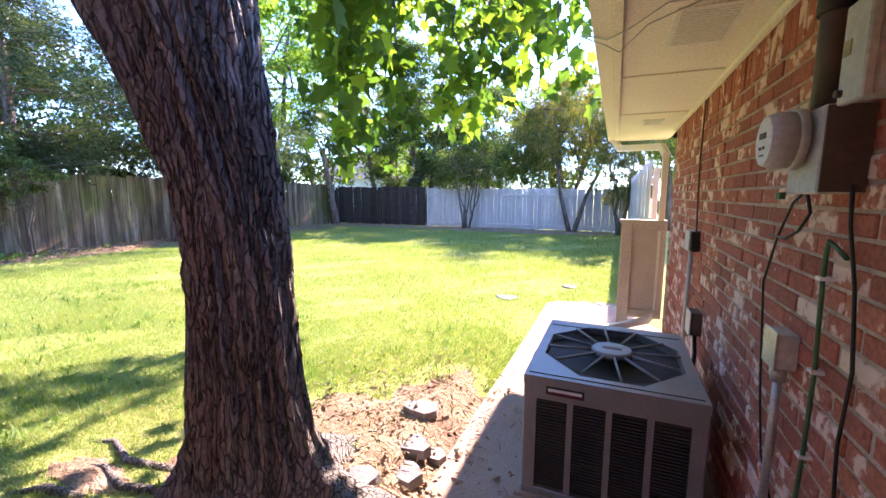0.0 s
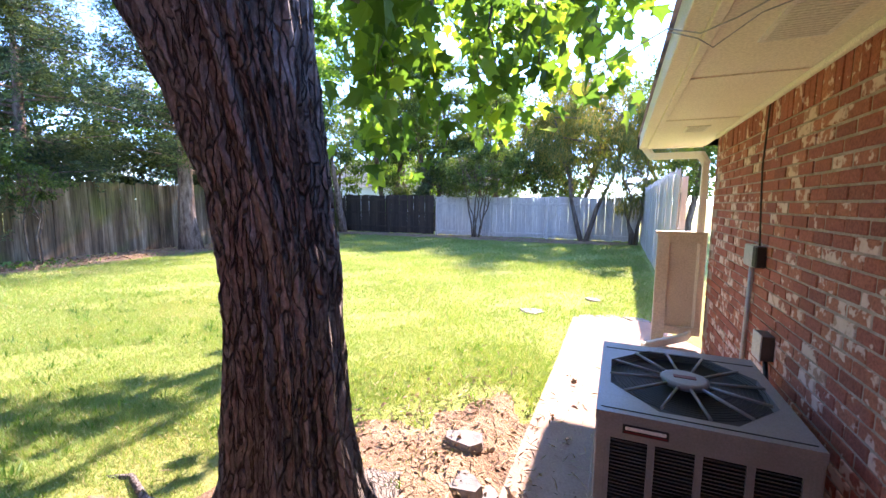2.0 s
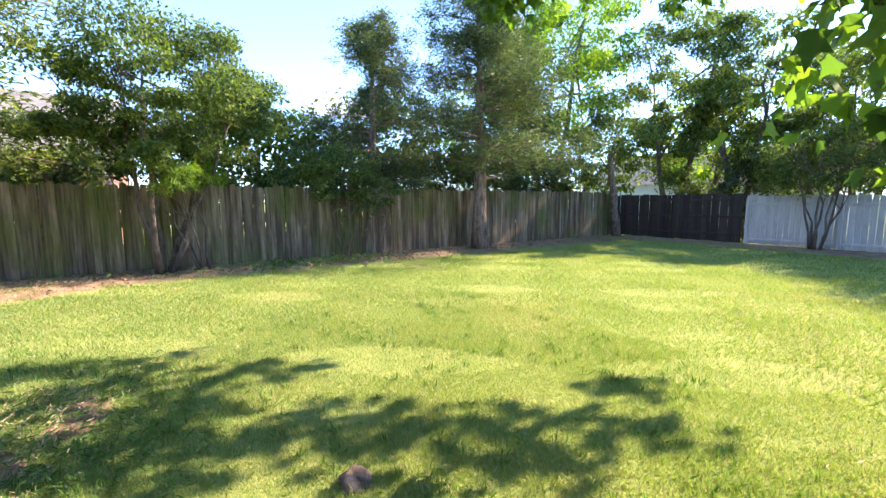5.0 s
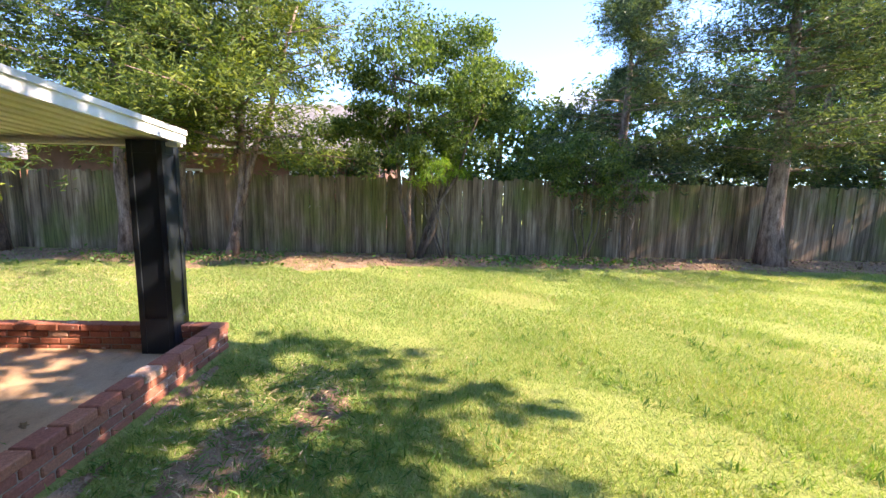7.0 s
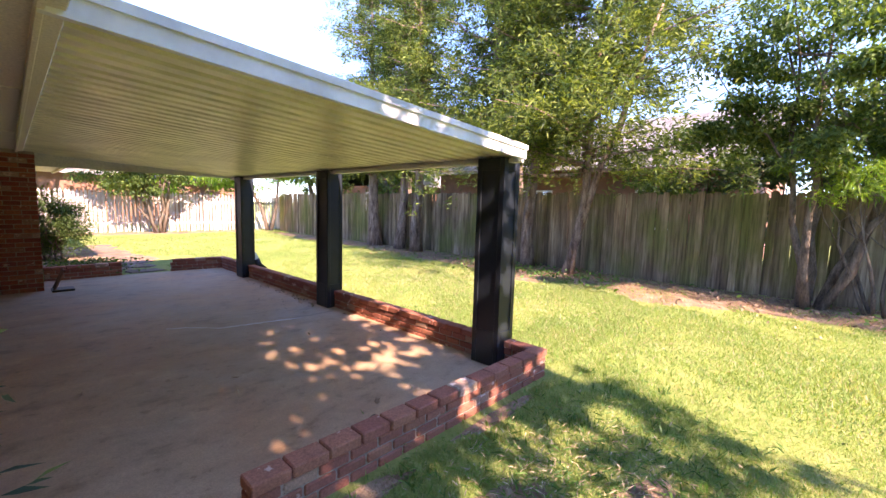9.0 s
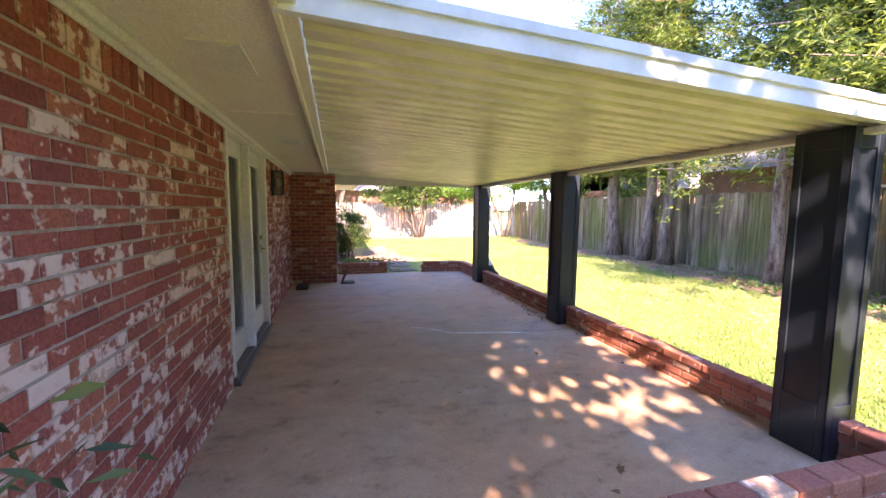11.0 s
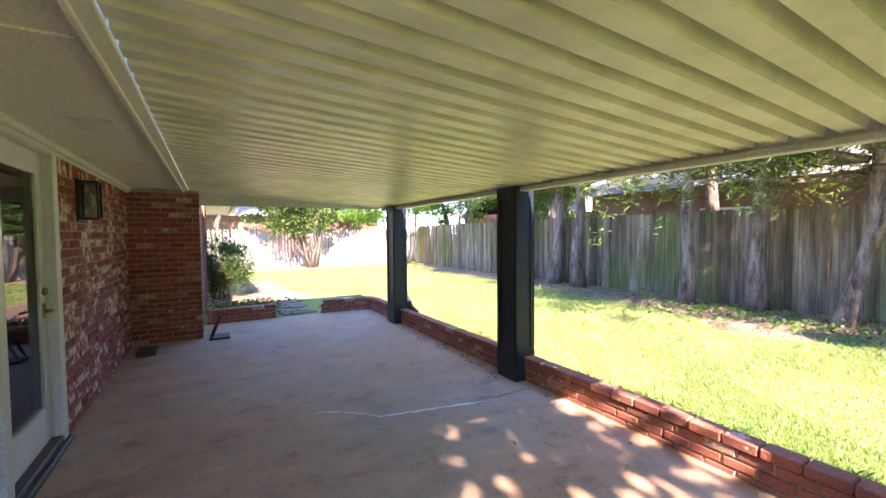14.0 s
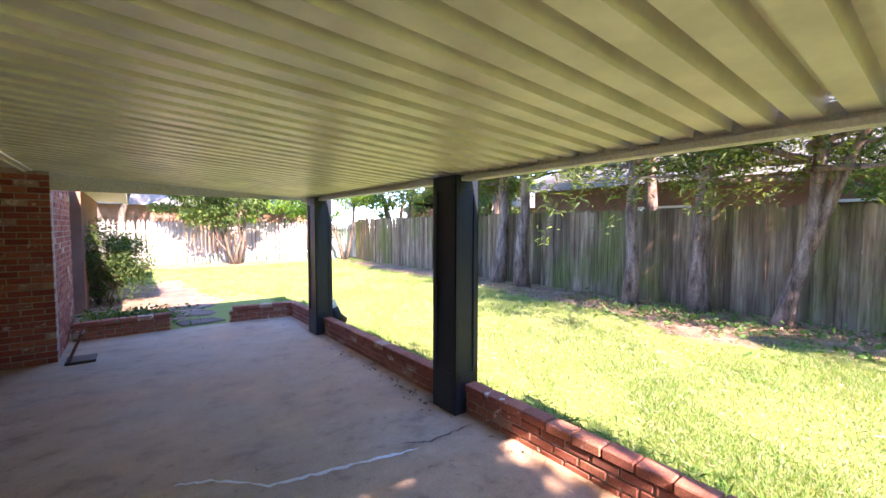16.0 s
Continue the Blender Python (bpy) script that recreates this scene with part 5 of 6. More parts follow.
    for i in range(13):
        r = 0.115 + i * 0.0185
        pts = [(math.cos(2 * math.pi * k / 32) * r, math.sin(2 * math.pi * k / 32) * r * 1.14, h - 0.004) for k in range(33)]
        merge(grille, tube(pts, 0.0018, 4, cap=False))
    tagged(part("grille", grille, M_BLACK, ac), kind="stuff")
    for k in range(3):
        w = 2 * math.pi * k / 3 + 0.4
        bm = bmesh.new()
        q = [bm.verts.new((math.cos(w + a) * r, math.sin(w + a) * r, h - 0.09 + dz)) for r, a, dz in ((0.07, -0.3, 0.02), (0.31, -0.35, 0.03), (0.31, 0.35, -0.03), (0.07, 0.3, -0.02))]
        bm.faces.new(q)
        bmesh.ops.solidify(bm, geom=bm.faces[:], thickness=0.004)
        part("fan_blade", bm, M_ACDARK, ac)
    badge = part("badge", boxes((-ax + 0.11, -ax + 0.285, -ay - 0.006, -ay + 0.002, h - 0.083, h - 0.043), bevel=0.002), M_BLACK, ac, "dark badge plate with pale bars")
    part("badge_bar", boxes((-ax + 0.12, -ax + 0.275, -ay - 0.0085, -ay - 0.006, h - 0.064, h - 0.05)), M_DIAL, badge)
    part("badge_line", boxes((-ax + 0.115, -ax + 0.28, -ay - 0.0085, -ay - 0.006, h - 0.078, h - 0.07)), M_RED, badge)
    part("pad", boxes((-ax - 0.03, ax + 0.03, -ay - 0.03, ay + 0.03, -0.02, 0.012), bevel=0.005), M_PATH, ac, "thin concrete pad")
    return ac


cooling_unit()


# ---- fittings on the side wall ----
def on_wall(name, items, at, label, category):
    """A fitting built from (part name, bmesh, material) about its own place."""
    t = thing(name, at, label, category)
    for pn, bm, m in items:
        bmesh.ops.translate(bm, vec=-Vector(at), verts=bm.verts)
        part(pn, bm, m, t)
    return t


def disc(centre, r0, r1, length, axis=(-1, 0, 0), sides=32):
    c, a = Vector(centre), Vector(axis)
    return tube([c, c + a * length * 0.7, c + a * length], [r0, r0, r1], sides)


# thin brown sheet paints the shade on the grey box's -y side
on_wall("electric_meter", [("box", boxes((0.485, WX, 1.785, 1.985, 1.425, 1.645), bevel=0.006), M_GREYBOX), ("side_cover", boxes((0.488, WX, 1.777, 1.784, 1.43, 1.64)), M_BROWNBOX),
                           ("collar", disc((0.475, 1.90, 1.572), 0.082, 0.082, 0.02), M_GREYBOX), ("dome", disc((0.455, 1.90, 1.572), 0.076, 0.07, 0.055), M_GREYBOX),
                           ("dial", disc((0.4, 1.90, 1.572), 0.068, 0.064, 0.005), M_DIAL), ("display", boxes((0.392, 0.396, 1.875, 1.925, 1.578, 1.594)), M_BROWNBOX),
                           ("mark", boxes((0.392, 0.396, 1.88, 1.89, 1.548, 1.556), (0.392, 0.396, 1.91, 1.92, 1.548, 1.556), (0.392, 0.396, 1.885, 1.915, 1.53, 1.534)), M_BROWNBOX),
                           ("seal", boxes((0.462, 0.476, 1.95, 1.985, 1.41, 1.43)), M_GREEN)],
        (WX, 1.88, 1.54), "round electric meter on a grey metal box", "electric meter")
on_wall("breaker_panel", [("box", boxes((0.512, WX, 1.645, 1.745, 1.64, 1.845), bevel=0.006), M_GREYBOX), ("cover", boxes((0.49, 0.511, 1.64, 1.75, 1.63, 1.85), bevel=0.004), M_GREYBOX),
                          ("warning_label", boxes((0.487, 0.4895, 1.705, 1.735, 1.735, 1.77)), M_BRASS), ("latch", disc((0.49, 1.73, 1.655), 0.009, 0.009, 0.012, (-1, 0, 0), 10), M_BROWNBOX)],
        (WX, 1.7, 1.74), "beige metal breaker panel with a small label", "electric panel")
on_wall("service_mast", [("mast", tube([(0.535, 1.93, 1.66), (0.535, 1.93, 2.12)], 0.034, 14), M_BROWNBOX), ("coupling", tube([(0.535, 1.93, 1.90), (0.535, 1.93, 1.98)], 0.043, 14), M_BLACK), ("entry_box", boxes((0.482, WX - 0.002, 1.88, 1.985, 1.985, 2.088), bevel=0.006), M_GREYBOX)],
        (0.535, 1.93, 1.66), "dark metal service conduit up to the soffit", "conduit")
on_wall("junction_box", [("box", boxes((0.522, WX, 2.025, 2.13, 0.868, 0.985), bevel=0.004), M_GREYBOX), ("cover", boxes((0.516, 0.522, 2.02, 2.135, 0.863, 0.99), bevel=0.002), M_GALV),
                         ("conduit", tube([(0.545, 2.06, 0.87), (0.545, 2.065, 0.6), (0.545, 2.09, -0.105)], 0.013, 12), M_GALV), ("coupling", tube([(0.545, 2.06, 0.82), (0.545, 2.06, 0.868)], 0.022, 12), M_GALV)],
        (WX, 2.08, 0.92), "grey metal junction box on an upright conduit", "junction box")
on_wall("disconnect_switch", [("box", boxes((0.515, WX, 3.45, 3.60, 0.515, 0.665), bevel=0.004), M_BROWNBOX), ("cover", boxes((0.507, 0.515, 3.445, 3.605, 0.51, 0.67), bevel=0.003), M_GREYBOX),
                              ("whip", tube([(0.55, 3.5, 0.52), (0.55, 3.44, 0.4), (0.52, 3.3, 0.3), (0.46, 3.2, 0.28)], 0.013, 10), M_BLACK)],
        (WX, 3.52, 0.6), "grey disconnect box with a black cable", "switch box")
on_wall("cable_box", [("box", boxes((0.527, WX, 3.83, 4.04, 1.02, 1.165), bevel=0.005), M_GREYBOX), ("clamp", boxes((0.52, WX, 3.74, 3.82, 1.03, 1.17), bevel=0.008), M_BLACK),
                      ("conduit", tube([(0.56, 3.96, 1.02), (0.56, 3.98, 0.6), (0.56, 4.02, -0.105)], 0.015, 10), M_GREYBOX),
                      ("cable", tube([(0.57, 3.87, 1.16), (0.572, 3.95, 1.5), (0.572, 3.98, 1.7), (0.572, 3.94, 2.09)], 0.0055, 6), M_BROWNBOX)],
        (WX, 3.93, 1.09), "small grey cable box with wires up the wall", "cable box")
on_wall("ground_wire", [("pipe", tube([(0.57, 1.80, 1.262), (0.563, 1.84, 1.285), (0.56, 1.875, 1.3), (0.56, 1.885, 1.27), (0.56, 1.885, 1.19), (0.56, 1.865, 0.93), (0.56, 1.87, 0.68), (0.56, 1.883, 0.5), (0.56, 1.89, -0.105)], 0.006, 8), M_GREEN),
                        ("clip", boxes((0.548, WX, 1.87, 1.90, 1.19, 1.2)), M_DIAL), ("clip", boxes((0.548, WX, 1.85, 1.88, 0.93, 0.94)), M_DIAL), ("clip", boxes((0.548, WX, 1.86, 1.89, 0.67, 0.68)), M_DIAL)],
        (WX, 1.88, 0.0), "green coated ground wire clipped to the brick", "wire")
on_wall("black_cable", [("cable", tube([(0.535, 2.0, 1.43), (0.56, 2.15, 1.40), (0.565, 2.27, 1.28), (0.567, 2.375, 1.09), (0.567, 2.33, 0.9), (0.567, 2.275, 0.67), (0.565, 2.195, 0.48), (0.565, 2.08, 0.40), (0.565, 1.98, 0.2), (0.565, 1.95, -0.105)], 0.0042, 8), M_BLACK),
                        ("drop", tube([(0.55, 1.77, 1.45), (0.567, 1.80, 1.35), (0.567, 1.74, 1.2), (0.567, 1.70, 1.0), (0.567, 1.72, 0.8), (0.567, 1.68, 0.5), (0.567, 1.68, -0.105)], 0.0046, 8), M_BLACK),
                        ("tail", tube([(0.535, 1.98, 1.43), (0.565, 2.03, 1.37), (0.565, 2.10, 1.31), (0.565, 2.2, 1.275), (0.56, 2.33, 1.277)], 0.005, 8), M_BLACK)],
        (WX, 2.1, 0.02), "loose black cable hanging from the meter box", "cable")
on_wall("overhead_wire", [("wire", tube([(0.5, 1.93, 2.1), (0.36, 2.19, 2.095), (0.155, 2.19, 2.095), (0.04, 2.34, 2.08), (-0.05, 2.46, 2.085), (-0.16, 2.52, 2.14), (-1.2, 6, 2.75), (-3, 15, 4.2)], 0.003, 6), M_GALV),
                          ("loop", tube([(0.3, 2.19, 2.10), (0.1, 2.3, 2.07), (0.0, 2.5, 2.04), (-0.06, 2.44, 2.06), (-0.16, 2.52, 2.13)], 0.0025, 6), M_GALV)],
        (0.5, 1.93, 2.1), "twisted overhead service wire from the eave", "wire")


def vent(x0, x1, y0, y1, label, slots=9, along="x"):
    v = thing("soffit_vent", ((x0 + x1) / 2, (y0 + y1) / 2, WZ), label, "vent", "soffit vents")
    ax, ay = (x1 - x0) / 2, (y1 - y0) / 2
    part("frame", boxes((-ax, ax, -ay, -ay + 0.018, -0.008, 0.001), (-ax, ax, ay - 0.018, ay, -0.008, 0.001), (-ax, -ax + 0.018, -ay + 0.018, ay - 0.018, -0.008, 0.001), (ax - 0.018, ax, -ay + 0.018, ay - 0.018, -0.008, 0.001)), M_TRIM, v)
    part("backing", boxes((-ax + 0.018, ax - 0.018, -ay + 0.018, ay - 0.018, -0.002, 0.001)), M_BROWNBOX, v)
    for k in range(slots):
        f = -1 + 2 * (k + 0.5) / slots
        if along == "x":
            part("slat", boxes((-ax + 0.018, ax - 0.018, f * (ay - 0.018) - 0.009, f * (ay - 0.018) + 0.009, -0.007, -0.002)), M_TRIM, v)
        else:
            part("slat", boxes((f * (ax - 0.018) - 0.006, f * (ax - 0.018) + 0.006, -ay + 0.018, ay - 0.018, -0.007, -0.002)), M_TRIM, v)
    return v


vent(0.20, 0.44, 2.33, 2.76, "white slotted soffit vent", 16)
vent(0.22, 0.40, 4.85, 5.15, "white slotted soffit vent", 8)
vent(-3.2, -3.0, -2.42, -2.02, "white slotted soffit vent", 18)
vent(-3.25, -3.05, -4.78, -4.46, "white slotted soffit vent", 10)


# ---- the glazed doors ----
def glazed_doors():
    y0, y1, xf, top = -3.62, -5.42, PX + 0.06, 2.045
    d = thing("door_1", (xf, (y0 + y1) / 2, 0.012), "white painted double glazed patio doors", "door", kind="structure")
    o = Vector((xf, (y0 + y1) / 2, 0.012))
    def add(name, bm, m, parent=d, label=""):
        bmesh.ops.translate(bm, vec=-o, verts=bm.verts)
        return part(name, bm, m, parent, label)
    add("sill", boxes((PX - 0.05, PX + 0.14, y1, y0, 0.0, 0.045), (PX - 0.02, PX + 0.14, y1, y0, 0.045, 0.085), bevel=0.006), M_BROWNBOX, d, "dark worn metal sill")
    add("jamb", boxes((PX - 0.012, PX + 0.13, y0 - 0.06, y0 - 0.002, 0.085, top + 0.02), bevel=0.004), M_TRIM)
    add("jamb", boxes((PX - 0.022, PX + 0.13, y1 + 0.002, y1 + 0.1, 0.03, top + 0.02), bevel=0.004), M_TRIM)
    add("header", boxes((PX - 0.012, PX + 0.13, y1 + 0.002, y0 - 0.002, top, WZ - 0.002), (PX - 0.022, PX + 0.0, y1 + 0.002, y0 - 0.002, top + 0.02, top + 0.045), bevel=0.004), M_TRIM)
    add("mullion", boxes((PX - 0.02, PX + 0.1, -4.50, -4.41, 0.05, top), bevel=0.004), M_TRIM)
    for a, b, dx in ((-4.41, y0 - 0.06, 0.05), (y1 + 0.1, -4.50, 0.04)):
        x0, x1 = PX + dx, PX + dx + 0.045
        st = 0.105
        leaf = add("door_leaf", boxes((x0, x1, a + 0.004, a + st, 0.09, top - 0.004), (x0, x1, b - st, b - 0.004, 0.09, top - 0.004),
                                      (x0, x1, a + st, b - st, 0.09, 0.33), (x0, x1, a + st, b - st, top - 0.15, top - 0.004), bevel=0.003), M_TRIM)
        g = add("pane", boxes((x0 + 0.018, x0 + 0.026, a + st, b - st, 0.33, top - 0.15)), M_GLASS, leaf)
        g.visible_shadow = False
        add("glazing_bead", boxes((x0 - 0.004, x0 + 0.01, a + st - 0.004, a + st + 0.012, 0.32, top - 0.14), (x0 - 0.004, x0 + 0.01, b - st - 0.012, b - st + 0.004, 0.32, top - 0.14)), M_TRIM, leaf)
        if dx == 0.04:
            yh = a + 0.055
            h = add("handle", tube([(x0, yh, 0.98), (x0 - 0.045, yh, 0.98), (x0 - 0.05, yh + 0.03, 0.98), (x0 - 0.048, yh + 0.11, 0.985)], 0.009, 10), M_BRASS, leaf, "brass lever handle")
            add("handle_plate", boxes((x0 - 0.006, x0, yh - 0.022, yh + 0.022, 0.93, 1.03), bevel=0.002), M_BRASS, h)
            add("deadbolt", disc((x0, yh, 1.11), 0.026, 0.022, 0.02), M_BRASS, leaf, "brass deadbolt")
    return d


glazed_doors()
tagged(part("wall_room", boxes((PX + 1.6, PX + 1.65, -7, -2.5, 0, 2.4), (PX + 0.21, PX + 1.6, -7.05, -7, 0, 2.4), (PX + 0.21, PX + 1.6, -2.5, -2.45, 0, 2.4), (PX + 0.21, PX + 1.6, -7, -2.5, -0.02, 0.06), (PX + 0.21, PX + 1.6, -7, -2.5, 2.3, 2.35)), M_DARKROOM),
       "plain room behind the glass, coloured dark to look dim", "room", kind="structure")


def wall_lantern():
    x, y, z = PX, -6.0, 1.60
    l = thing("wall_lantern", (x, y, z), "black metal box lantern with clear glass", "wall lamp")
    part("back_plate", boxes((-0.018, 0, -0.065, 0.065, 0.0, 0.36), bevel=0.003), M_BLACK, l)
    cage = bmesh.new()
    for yy in (-0.07, 0.056):
        for xx in (-0.15, -0.03):
            box(cage, xx, xx + 0.014, yy, yy + 0.014, 0.02, 0.34)
    for zz in (0.02, 0.325):
        box(cage, -0.15, -0.016, -0.07, 0.07, zz, zz + 0.015)
    part("cage", cage, M_BLACK, l)
    part("glass", boxes((-0.142, -0.14, -0.056, 0.056, 0.035, 0.325), (-0.136, -0.03, -0.063, -0.061, 0.035, 0.325), (-0.136, -0.03, 0.061, 0.063, 0.035, 0.325)), M_GLASS, l)
    part("bulb", tube([(-0.085, 0, 0.12), (-0.085, 0, 0.16), (-0.085, 0, 0.2), (-0.085, 0, 0.24)], [0.012, 0.028, 0.024, 0.012], 14), M_DIAL, l, "clear unlit bulb")
    return l


wall_lantern()

# slab cracks and oddments on the patio
def ribbon(name, pts, width, z, material, label, category):
    rnd = random.Random(name)
    bm = bmesh.new()
    line = []
    for a, b in zip(pts, pts[1:]):
        for k in range(8):
            f = k / 8
            line.append((a[0] + (b[0] - a[0]) * f + rnd.uniform(-0.012, 0.012), a[1] + (b[1] - a[1]) * f + rnd.uniform(-0.012, 0.012)))
    line.append(pts[-1])
    prev = None
    for i, (x, y) in enumerate(line):
        w = width * rnd.uniform(0.3, 1.0) * min(1, i / 3 + 0.2, (len(line) - 1 - i) / 3 + 0.2)
        q = [bm.verts.new((x, y - w, z)), bm.verts.new((x, y + w, z))]
        if prev:
            bm.faces.new((prev[0], q[0], q[1], prev[1]))
        prev = q
    return tagged(part(name, bm, material), label, category, kind="structure")


ribbon("trim_crack_filler", [(-4.40, -4.93), (-4.6, -4.85), (-4.85, -4.60), (-5.2, -4.52), (-5.5, -4.45), (-5.76, -4.40)], 0.02, 0.0165, M_DIAL, "white filler in a patio crack", "crack")
ribbon("trim_crack_dark", [(-5.70, -4.52), (-5.9, -4.42), (-6.28, -4.45)], 0.012, 0.0165, M_BROWNBOX, "dark open crack in the slab", "crack")
ribbon("trim_crack_far", [(-3.7, -7.9), (-4.2, -7.5), (-4.5, -7.55), (-4.9, -6.9)], 0.008, 0.0165, M_BROWNBOX, "thin dark crack in the slab", "crack")
ribbon("trim_crack_near", [(-4.1, -4.3), (-4.25, -4.6), (-4.2, -5.0)], 0.006, 0.0165, M_BROWNBOX, "thin dark crack in the slab", "crack")
stand = thing("boot_stand", (-3.78, -8.2, 0.012), "small worn dark wooden stand by the wing corner", "stand")
part("board", boxes((-0.13, 0.13, -0.14, 0.14, 0.0, 0.03), bevel=0.004), M_BROWNBOX, stand)
for s in (-1, 1):
    part("leg", tube([(0.1, s * 0.1, 0.03), (-0.02, s * 0.1, 0.33)], 0.016, 8), M_FARBRICK, stand)
part("crossbar", tube([(-0.02, -0.12, 0.31), (-0.02, 0.12, 0.31)], 0.014, 8), M_FARBRICK, stand)
paver = tagged(part("loose_brick", boxes((-0.1, 0.1, -0.16, 0.16, 0, 0.06), bevel=0.006), M_BROWNBOX), "dark loose brick on the slab by the wall", "brick")
paver.location = (-2.98, -7.75, 0.012)

# ---- soil, stones, grass ----
PATCHES = [(-1.35, 2.05, 0.95, 0.85), (-0.95, 2.75, 0.5, 0.75), (-2.35, 1.52, 0.32, 0.12), (-3.05, 0.72, 0.55, 0.12), (-3.62, 0.1, 0.13, 0.55), (-4.75, -0.6, 0.5, 0.28), (-5.35, -0.15, 0.4, 0.2), (-12.2, 7, 1.5, 12), (-12.15, -4.5, 1.35, 8), (-12.1, -14, 0.8, 6),
           (-10, 16.4, 4.5, 0.9), (-4, 16.5, 5.2, 1.1), (-4.4, -12.5, 1.3, 3.4), (-7.5, -20.4, 5.5, 0.9), (-4.3, -1.2, 0.5, 0.09), (-5.6, -1.22, 0.5, 0.07), (-11.2, -1.6, 0.9, 1.2), (-10.9, -4.5, 0.7, 1.0)]


def soil_at(x, y):
    """Above zero inside the bare patches, with uneven edges."""
    best = np.full(np.shape(x), -9.0)
    for cx, cy, rx, ry in PATCHES:
        best = np.maximum(best, 1 - np.sqrt(((x - cx) / rx) ** 2 + ((y - cy) / ry) ** 2))
    wob = 0.16 * np.sin(x * 5.1 + y * 2.3) + 0.13 * np.sin(y * 6.7 - x * 3.1) + 0.1 * np.sin(x * 13 + 1) * np.sin(y * 11)
    return best + wob * 0.9


for i, (cx, cy, rx, ry) in enumerate(PATCHES):
    rings, n = 5, 72
    bm = bmesh.new()
    mid = bm.verts.new((cx, cy, 0.012 + float(ground_z(cx, cy))))
    prev = None
    for r in range(1, rings + 1):
        ring = []
        for k in range(n):
            w = 2 * math.pi * k / n
            f = r / rings
            q = noise.noise(Vector((math.cos(w) * 2.2 + i, math.sin(w) * 2.2, i * 3.1))) * 0.3 + noise.noise(Vector((math.cos(w) * 7 + i, math.sin(w) * 7, i))) * 0.14
            x, y = cx + rx * f * (0.92 + q) * math.cos(w), cy + ry * f * (0.92 + q) * math.sin(w)
            x = max(x, FX + 0.05)
            z = (0.006 + 0.0004 * i + 0.018 * (1 - f) * (0.5 + noise.noise(Vector((x * 3, y * 3, 1))))) if r < rings else -0.004
            ring.append(bm.verts.new((x, y, max(z, -0.004) + float(ground_z(x, y)))))
        for k in range(n):
            j = (k + 1) % n
            if prev:
                bm.faces.new((prev[k], ring[k], ring[j], prev[j]))
            else:
                bm.faces.new((mid, ring[k], ring[j]))
        prev = ring
    tagged(part("ground_soil", bm, M_SOIL), "bare reddish soil patch with leaf litter", "soil", kind="structure")


def flat_stone(x, y, r, seed, label, z=0.0, th=0.045, material=None):
    rnd = random.Random(seed)
    bm = bmesh.new()
    pts = []
    for k in range(7):
        w = 2 * math.pi * (k + rnd.uniform(-0.3, 0.3)) / 7
        q = r * rnd.uniform(0.65, 1.15)
        pts.append((math.cos(w) * q, math.sin(w) * q * 0.75))
    top, low = [bm.verts.new((a * 0.93, b * 0.93, th + rnd.uniform(-0.006, 0.006))) for a, b in pts], [bm.verts.new((a, b, -0.01)) for a, b in pts]
    bm.faces.new(top)
    for k in range(7):
        j = (k + 1) % 7
        bm.faces.new((low[k], low[j], top[j], top[k]))
    ob = tagged(part("flat_stone", bm, material or M_ROCK), label, "stone", "flat stones")
    ob.location = (x, y, z + float(ground_z(x, y)))
    return ob


for i, (x, y, r) in enumerate(((-1.08, 2.73, 0.13), (-0.97, 2.41, 0.12), (-0.92, 2.22, 0.13), (-0.86, 2.47, 0.09), (-1.3, 5.9, 0.18), (-0.6, 7.3, 0.16), (-0.3, 6.35, 0.25), (0.0, 6.42, 0.2), (-0.6, 6.3, 0.2), (-1.05, 2.02, 0.1), (-0.9, 1.95, 0.08))):
    flat_stone(x, y, r, 60 + i, "grey flagstone lying in the lawn", th=0.045 if y < 3 else 0.018)
for i in range(9):
    flat_stone(-5.05 - 0.05 * math.sin(i), -9.65 - i * 0.72, 0.42, 90 + i, "pinkish worn paving stone of the garden path", th=0.02, material=M_PAVER)
stump = tagged(part("tree_stump", tube([(0, 0, -0.02), (0, 0, 0.025), (0.01, 0, 0.04)], [0.10, 0.085, 0.06], 16, 0.35, 8), M_BARK_CEDAR), "low weathered stump in the grass", "stump")
stump.location = (-3.62, 1.2, 0)
roots = random.Random(12)
for pts in (((-1.55, 1.6, 0.03), (-1.75, 1.5, 0.015), (-2.0, 1.4, 0.0), (-2.2, 1.36, -0.03)), ((-1.8, 1.62, 0.0), (-2.1, 1.52, 0.018), (-2.35, 1.58, 0.012), (-2.62, 1.5, -0.025)),
            ((-2.0, 1.72, -0.01), (-2.3, 1.66, 0.014), (-2.55, 1.74, 0.008), (-2.8, 1.66, -0.025)), ((-2.2, 1.42, -0.01), (-2.42, 1.38, 0.014), (-2.6, 1.28, -0.02))):
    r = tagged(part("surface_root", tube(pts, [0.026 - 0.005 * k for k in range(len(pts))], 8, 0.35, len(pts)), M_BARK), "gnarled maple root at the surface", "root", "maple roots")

rs = np.random.RandomState(5)


def on_lawn(x, y):
    path = (x > -0.80) & (y < 6.3) & (y > -0.7)
    patio = (x > -6.52) & (x < -2.7) & (y < -1.28) & (y > -9.4)
    apron = (x > -3.6) & (y < 0.66) & (y > -1.6)
    home = (x > -3.6) & (y < -0.5)
    stones = (np.abs(x + 5.05) < 0.3) & (y < -9.3) & (y > -16)
    wing = (x > -3.62) & (y < -8)
    return ~(path | patio | apron | home | stones | wing) & (x > FX + 0.03) & (x < 0.45) & (y < 17.2) & (y > -21)


